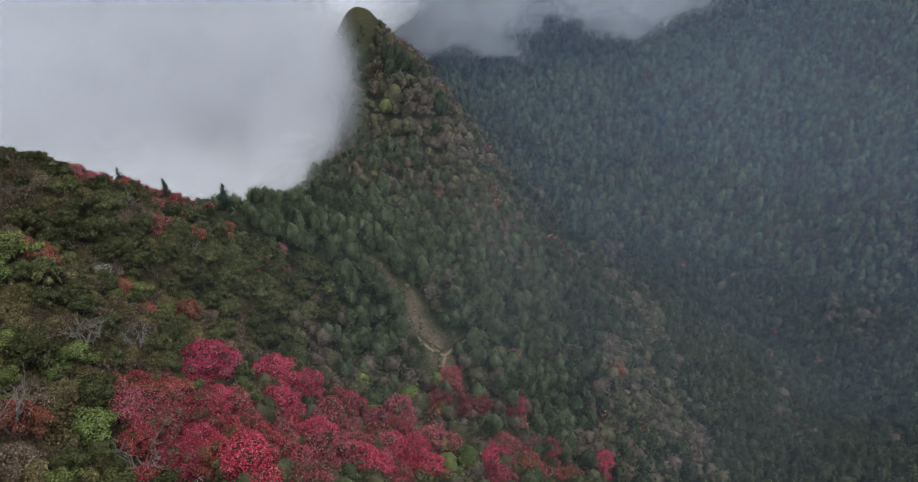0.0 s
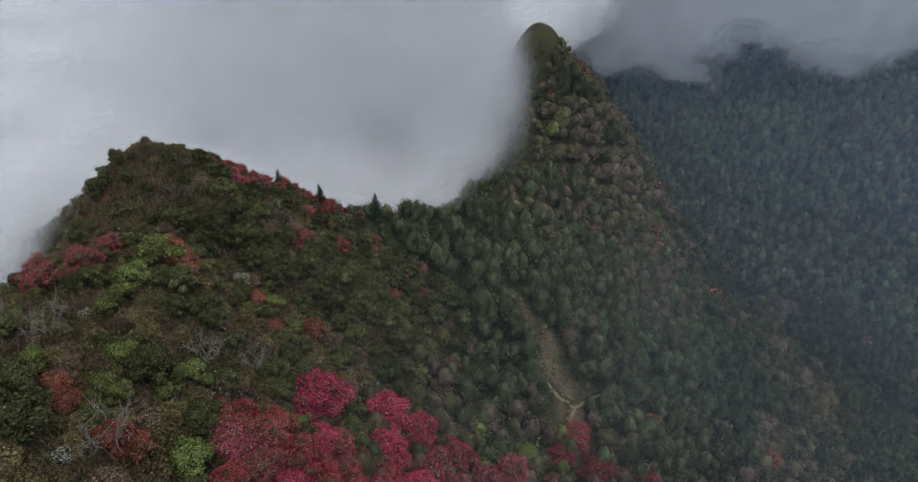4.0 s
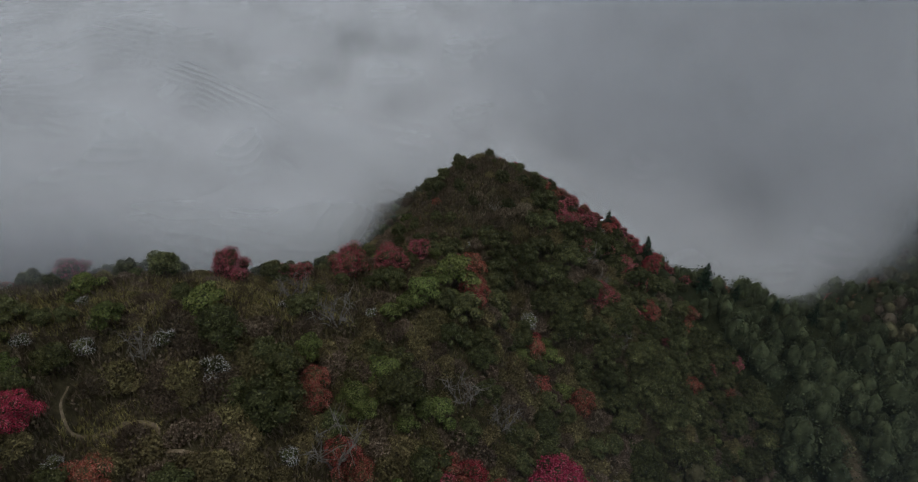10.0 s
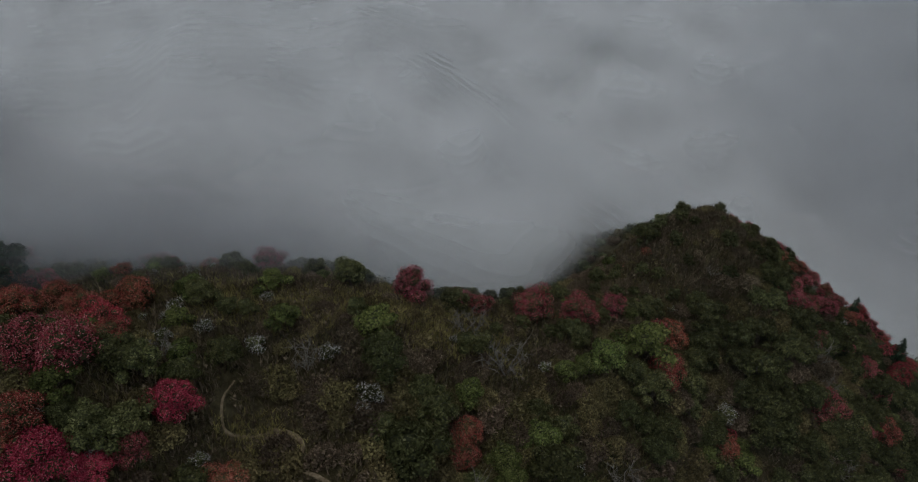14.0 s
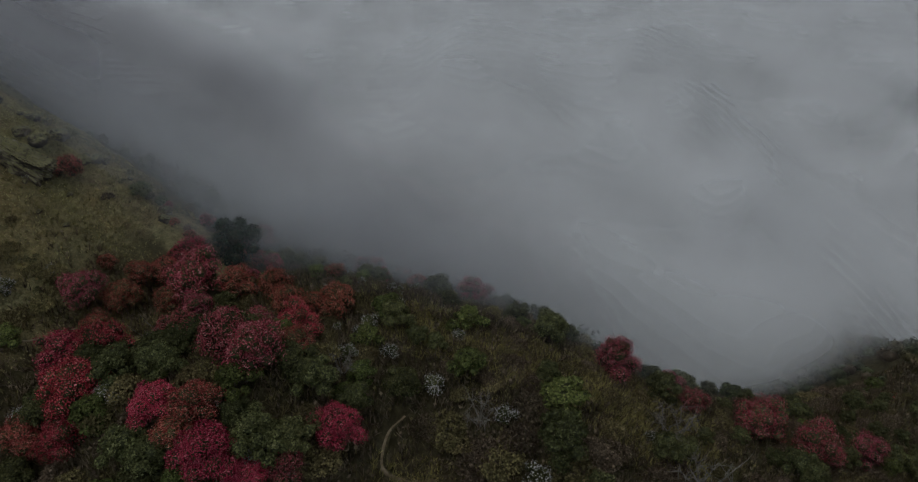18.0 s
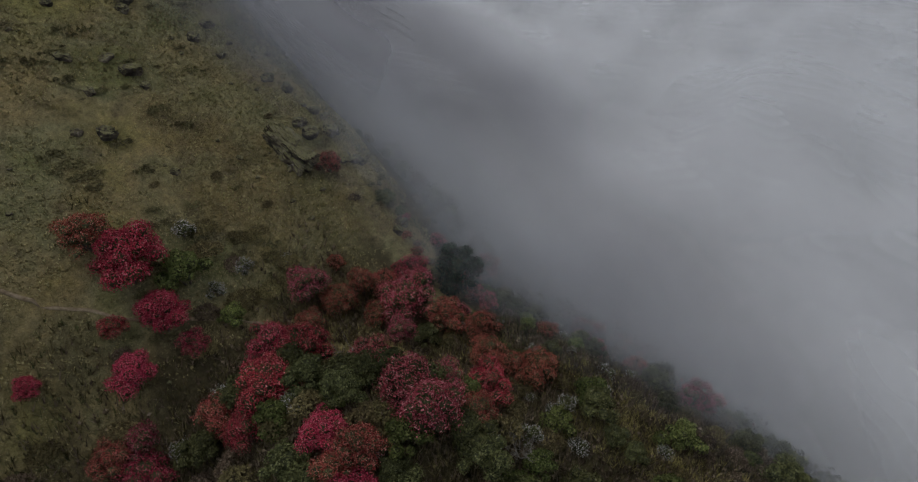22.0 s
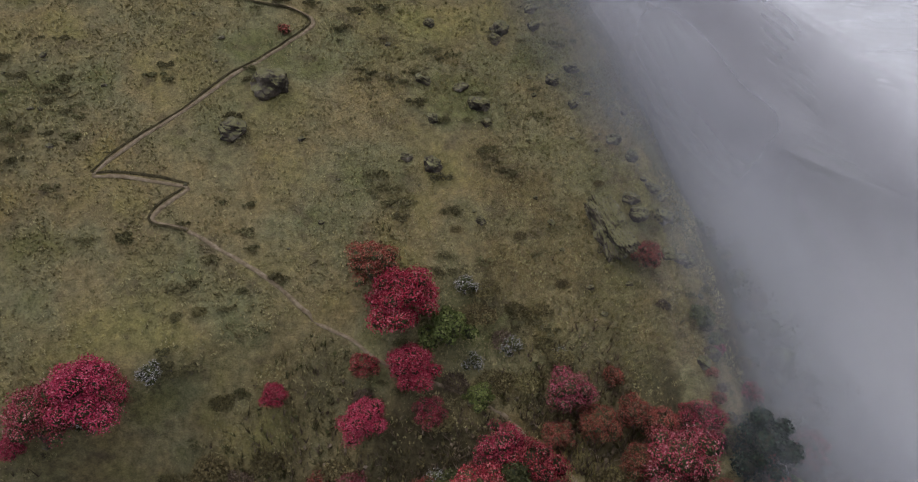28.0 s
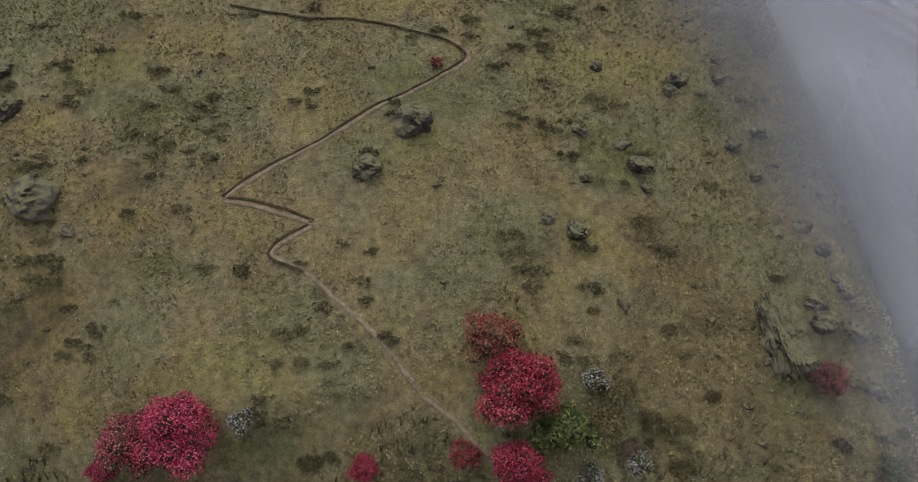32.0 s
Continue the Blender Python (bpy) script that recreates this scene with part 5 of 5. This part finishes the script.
BUSHES = [(-55.6, -49.9, 3.5), (-43.5, -50.7, 3.3), (-45.4, -48.3, 2.7), (-39.1, -47.7, 3.4), (-36.5, -49.6, 2.2), (-78.9, -44.0, 3.1), (-32.2, -32.7, 4.1),
          (-29.7, -55.7, 3.3), (-41.6, -41.0, 2.4), (-93.8, -20.6, 1.9), (-75.9, -56.9, 2.5), (-65.7, -47.2, 3.4), (-61.8, -43.2, 2.6), (-75.8, -31.0, 4.3),
          (-76.7, -28.2, 3.7), (-82.7, -26.0, 2.1), (-27.3, -38.4, 4.2), (-29.4, -36.8, 3.5), (-25.0, -35.2, 2.6), (-90.2, -18.6, 2.1), (-84.1, -20.3, 2.4),
          (-79.5, -21.2, 3.0), (-49.9, -21.7, 3.7), (-48.7, -22.8, 3.6), (-87.5, -11.9, 3.6), (-84.0, -12.7, 3.0), (-82.1, -42.7, 2.3)]
shapes = [boulder(k, (1.1, 0.9, 0.8)) for k in range(6)]
pebbles = [boulder(20 + k, (1.1, 0.9, 0.6), 3) for k in range(4)]
rs = np.random.default_rng(77)


def set_rock(name, me, x, y, w, label, category, group):
    ob = new(name, me)
    ob.matrix_basis = Matrix.Translation((x, y, ground_at(x, y) + 0.08 * w)) @ Euler((rs.uniform(-0.35, 0.35), rs.uniform(-0.35, 0.35), rs.uniform(0, 6.28))).to_matrix().to_4x4() @ Matrix.Diagonal((w, w, w * rs.uniform(0.8, 1.15), 1))
    return tagged(ob, label, category, group)


for k, (x, y, w) in enumerate(ROCKS):
    set_rock("boulder", shapes[k % 6], x, y, w, "dark weathered boulder with mossy top set in dry grass", "boulder", "boulders on the grassy face")
for k, (x, y, w) in enumerate(STONES):
    set_rock("stone", pebbles[k % 4], x, y, w * 0.9, "loose grey stone lying on the grass", "stone", "loose stones on the grassy face")
for _ in range(110):
    x, y = rs.uniform(-110, -22), rs.uniform(-66, -8)
    if meadow(np.array(x), np.array(y)) > 0.8 and fbm(x, y, 18, 88) > -0.12 - 0.003 * (x + 70):
        set_rock("stone", pebbles[int(rs.integers(4))], x, y, rs.uniform(0.35, 0.95), "loose grey stone lying on the grass", "stone", "loose stones on the grassy face")


HEATH = foliage("heath_leaves", [(0.0, (0.078, 0.072, 0.034)), (0.5, (0.135, 0.122, 0.058)), (1.0, (0.22, 0.195, 0.096))], 0.25)


# the long mossy slab beside the rust-red tree, and broken rock along the rim
def block(seed, lx, ly, lz):
    """A broken, roughly squared block of rock with worn edges."""
    bm = bmesh.new()
    bmesh.ops.create_cube(bm, size=1.0)
    bmesh.ops.subdivide_edges(bm, edges=bm.edges, cuts=22, use_grid_fill=True)
    for v in bm.verts:
        c = np.array(v.co)
        c = c * (1 - 0.22 * max(0.0, np.linalg.norm(c) - 0.5))
        c = c * (1 + 0.34 * noise.noise(Vector(c * 2.3 + seed)) + 0.2 * noise.noise(Vector(c * 6.0 + seed)))
        c = c * (1 + 0.12 * noise.noise(Vector(c * 13.0 + seed)) + 0.06 * noise.noise(Vector(c * 30.0)) - 0.1 * max(0.0, noise.noise(Vector(c * 4.0 - seed))))
        v.co = c * np.array((lx, ly, lz))
    me = bpy.data.meshes.new("block")
    bm.to_mesh(me)
    bm.free()
    me.materials.append(ROCK)
    return me


slab = block(3, 3.7, 7.6, 3.0)
slab_ob = new("rock_slab", slab)
slab_ob.matrix_basis = Matrix.Translation((-100.3, -18.0, ground_at(-100.3, -18.0) + 0.5)) @ Euler((-0.5, -0.12, 0.05)).to_matrix().to_4x4() 
tagged(slab_ob, "long dark rock slab with a mossy grass-grown top", "boulder", "boulders on the grassy face")
for k in range(26):
    y = -62 + 64 * k / 25 + rs.normal(0, 1.5)
    x = float(np.interp(y, [-62, -20, 5], [-101, -108, -104])) + rs.normal(0, 2.2)
    set_rock("boulder", shapes[k % 6], x, y, rs.uniform(0.7, 2.4), "dark weathered rock breaking through the grass at the rim", "boulder", "boulders on the grassy face")
for k in range(34):
    u = rs.uniform(0, 1)
    x, y = -27 + 33 * u + rs.normal(0, 2.6), 183 - 27 * u + rs.normal(0, 2.6)
    set_rock("boulder", shapes[k % 6], x, y, rs.uniform(0.8, 2.6), "broken brown rock lying in the bare landslip", "boulder", "rocks in the landslip")


def bush(seed):
    """A low, sprawling bush: small clumps straggling over the ground with gaps between them."""
    r = np.random.default_rng(seed)
    thing = new("dwarf_bush")
    lobes = [(np.array([r.normal(0, 0.5), r.normal(0, 0.34), 0.08]), r.uniform(0.12, 0.34)) for _ in range(13)]
    pos, nrm = skin(r, lobes, 520, 0.0)
    nrm[:, 2] += 0.6
    part("crown", mesh_of("crown", *rosettes(r, pos, nrm, 0.13, 2, 0.7), HEATH), thing)
    part("trunk", mesh_of("trunk", *limbs(r, [c for c, _ in lobes[:5]], 0.025, 0.02, 2, 0.15), BARK, True), thing)
    return tagged(thing, "low sprawling olive-brown bush on the grassy face", "bush", "low bushes on the grass")


low = [bush(110 + k) for k in range(6)]
for k, (x, y, w) in enumerate(BUSHES):
    for j in range(3 if w > 2.6 else 1):
        q = 0 if w <= 2.6 else 0.28 * w
        put(low[(k + j) % 6], x + q * math.cos(2.1 * j + k), y + q * math.sin(2.1 * j + k), w * (0.33 if q else 0.5), k + j, 0.1, rs.uniform(0.75, 1.1))
for _ in range(290):
    x, y = rs.uniform(-112, -22), rs.uniform(-66, -6)
    if 0.4 < meadow(np.array(x), np.array(y)) and fbm(x, y, 14, 99) > 0.02:
        put(low[int(rs.integers(6))], x, y, rs.uniform(0.5, 1.4), rs.uniform(0, 6), 0.05, rs.uniform(0.8, 1.3))
for proto in low:
    for o in (*proto.children, proto):
        bpy.data.objects.remove(o)

# ---- trails ----
for name, line in TRAILS.items():
    tan = np.gradient(line, axis=0)
    tan /= np.linalg.norm(tan, axis=1)[:, None]
    nor = np.stack([-tan[:, 1], tan[:, 0]], 1)
    up = np.where(height(line[:, 0] + nor[:, 0], line[:, 1] + nor[:, 1]) > height(line[:, 0] - nor[:, 0], line[:, 1] - nor[:, 1]), 1.0, -1.0)
    nor = nor * np.sign(up.mean())
    base = height(line[:, 0], line[:, 1])
    wide = {"trail_4": 0.18, "trail_5": 0.24, "trail_6": 0.6, "trail_7": 0.35, "trail_8": 0.7}.get(name, 0.2) + 0.08 * fbm(line[:, 0], line[:, 1], 3.5, 91)
    thing = tagged(new(name), "narrow trodden earth footpath zigzagging over the slope", "footpath", kind="structure")
    forms = [("bed", ((-1.35, -0.12), (-1.0, 0.1), (0.0, 0.07), (1.0, 0.12)), TRAIL), ("bank", ((1.0, 0.1), (1.15, 0.24), (1.6, 0.3), (2.4, 0.04)), GROUND)]
    for part_name, offs, mat in forms[: 1 if name == "trail_4" else 2]:
        rows3 = []
        for o, lift in offs:
            q = line + nor * (o * wide)[:, None]
            own = height(q[:, 0], q[:, 1])
            rows3.append(np.stack([q[:, 0], q[:, 1], np.maximum(base, own if part_name == "bank" else base) + lift * (1 if part_name == "bed" else 0.55) + 0.03 * fbm(q[:, 0], q[:, 1], 0.9, 93)], 1))
        part(part_name, mesh_of(part_name, np.stack(rows3, 1).reshape(-1, 3), grid_faces(len(line), len(offs)), mat, True), thing)

# ---- grass ----
TUFT = foliage("dry_grass_blades", [(0.0, (0.15, 0.13, 0.07)), (0.45, (0.23, 0.2, 0.1)), (0.8, (0.33, 0.285, 0.14)), (1.0, (0.4, 0.345, 0.175))], 0.25, 0.8, 0.1)
n_tuft = 120000
gx1, gy1 = rs.uniform(-116, -12, n_tuft), rs.uniform(-78, 2, n_tuft)
keep = (meadow(gx1, gy1) + 0.25 * fbm(gx1, gy1, 9, 71) > 0.5) & (fbm(gx1, gy1, 5, 95) > rs.uniform(-0.35, 0.3, n_tuft))
for trail in TRAILS.values():
    if trail[:, 1].max() < 10:
        keep &= np.min(np.hypot(gx1[:, None] - trail[None, ::2, 0], gy1[:, None] - trail[None, ::2, 1]), axis=1) > 0.55
gx1, gy1 = gx1[keep], gy1[keep]
n_tuft = len(gx1)
gz1 = height(gx1, gy1)
blades, tri = [], []
size = rs.uniform(0.12, 0.34, n_tuft)
for b in range(4):
    a = rs.uniform(0, 6.283, n_tuft)
    lean = rs.uniform(0.4, 1.1, n_tuft) * size
    c, s = np.cos(a), np.sin(a)
    blades.append(np.stack([np.stack([gx1 - s * size * 0.28, gy1 + c * size * 0.28, gz1 - 0.03], 1), np.stack([gx1 + s * size * 0.28, gy1 - c * size * 0.28, gz1 - 0.03], 1),
                            np.stack([gx1 + c * lean, gy1 + s * lean, gz1 + size * rs.uniform(0.5, 1.0, n_tuft)], 1)], 1))
allv = np.concatenate(blades).reshape(-1, 3)
grass_ob = new("grass", mesh_of("grass", allv, np.arange(len(allv)).reshape(-1, 3), TUFT))
tagged(grass_ob, "dry yellowish tussock grass covering the steep face", "grass", kind="stuff")

# taller tussocks along the rim, and the pale long grass of the crest
SEDGE = foliage("yellow_tussock_blades", [(0.0, (0.14, 0.125, 0.05)), (0.5, (0.235, 0.21, 0.078)), (1.0, (0.35, 0.305, 0.12))], 0.3, 0.8, 0.1)


def tussocks(name, x, y, tall, spread, blades_each, wide, seed, label):
    rr = np.random.default_rng(seed)
    n = len(x)
    base = np.stack([x, y, height(x, y) - 0.05], 1)
    size = tall * rr.uniform(0.6, 1.25, n)
    out = []
    for b in range(blades_each):
        a = rr.uniform(0, 6.283, n)
        lean = rr.uniform(0.1, 1.0, n) * spread * size
        c, q = np.cos(a), np.sin(a)
        foot = base + np.stack([c * size * 0.15, q * size * 0.15, 0 * a], 1)
        side = np.stack([-q, c, 0 * a], 1) * (wide * size)[:, None]
        tip = foot + np.stack([c * lean, q * lean, size * rr.uniform(0.5, 1.0, n)], 1)
        out.append(np.stack([foot - side, foot + side, tip], 1))
    v = np.concatenate(out).reshape(-1, 3)
    return tagged(new(name, mesh_of(name, v, np.arange(len(v)).reshape(-1, 3), SEDGE)), label, "grass", kind="stuff")


tx, ty = rs.uniform(-112, -22, 16000), rs.uniform(-70, -4, 16000)
lush = 0.55 * fbm(tx, ty, 14, 301) + 0.4 * np.clip((-78 - tx) / 20, -0.6, 1)
keep = (meadow(tx, ty) > 0.6) & (lush > rs.uniform(-0.1, 0.75, len(tx)))
tussocks("tussock_grass", tx[keep], ty[keep], 0.42, 0.9, 9, 0.1, 303, "yellow-green tussocks of long grass on the grassy face")
tx, ty = rs.uniform(-106, -62, 34000), rs.uniform(-2, 74, 34000)
off = crest_off(tx, ty)
open_spot = np.maximum(np.exp(-((tx + 71) ** 2 + (ty - 37) ** 2) / 40), np.maximum(np.exp(-((off + 4) / 7) ** 2) * np.clip((ty - 24) / 8, 0, 1), np.exp(-((tx + 84) ** 2 + (ty - 8) ** 2) / 60)))
keep = 1.3 * open_spot + 0.9 * fbm(tx, ty, 9, 305) > rs.uniform(0.35, 1.3, len(tx))
tussocks("crest_grass", tx[keep], ty[keep], 0.95, 0.7, 8, 0.06, 306, "long yellow-olive grass between the shrubs of the crest")
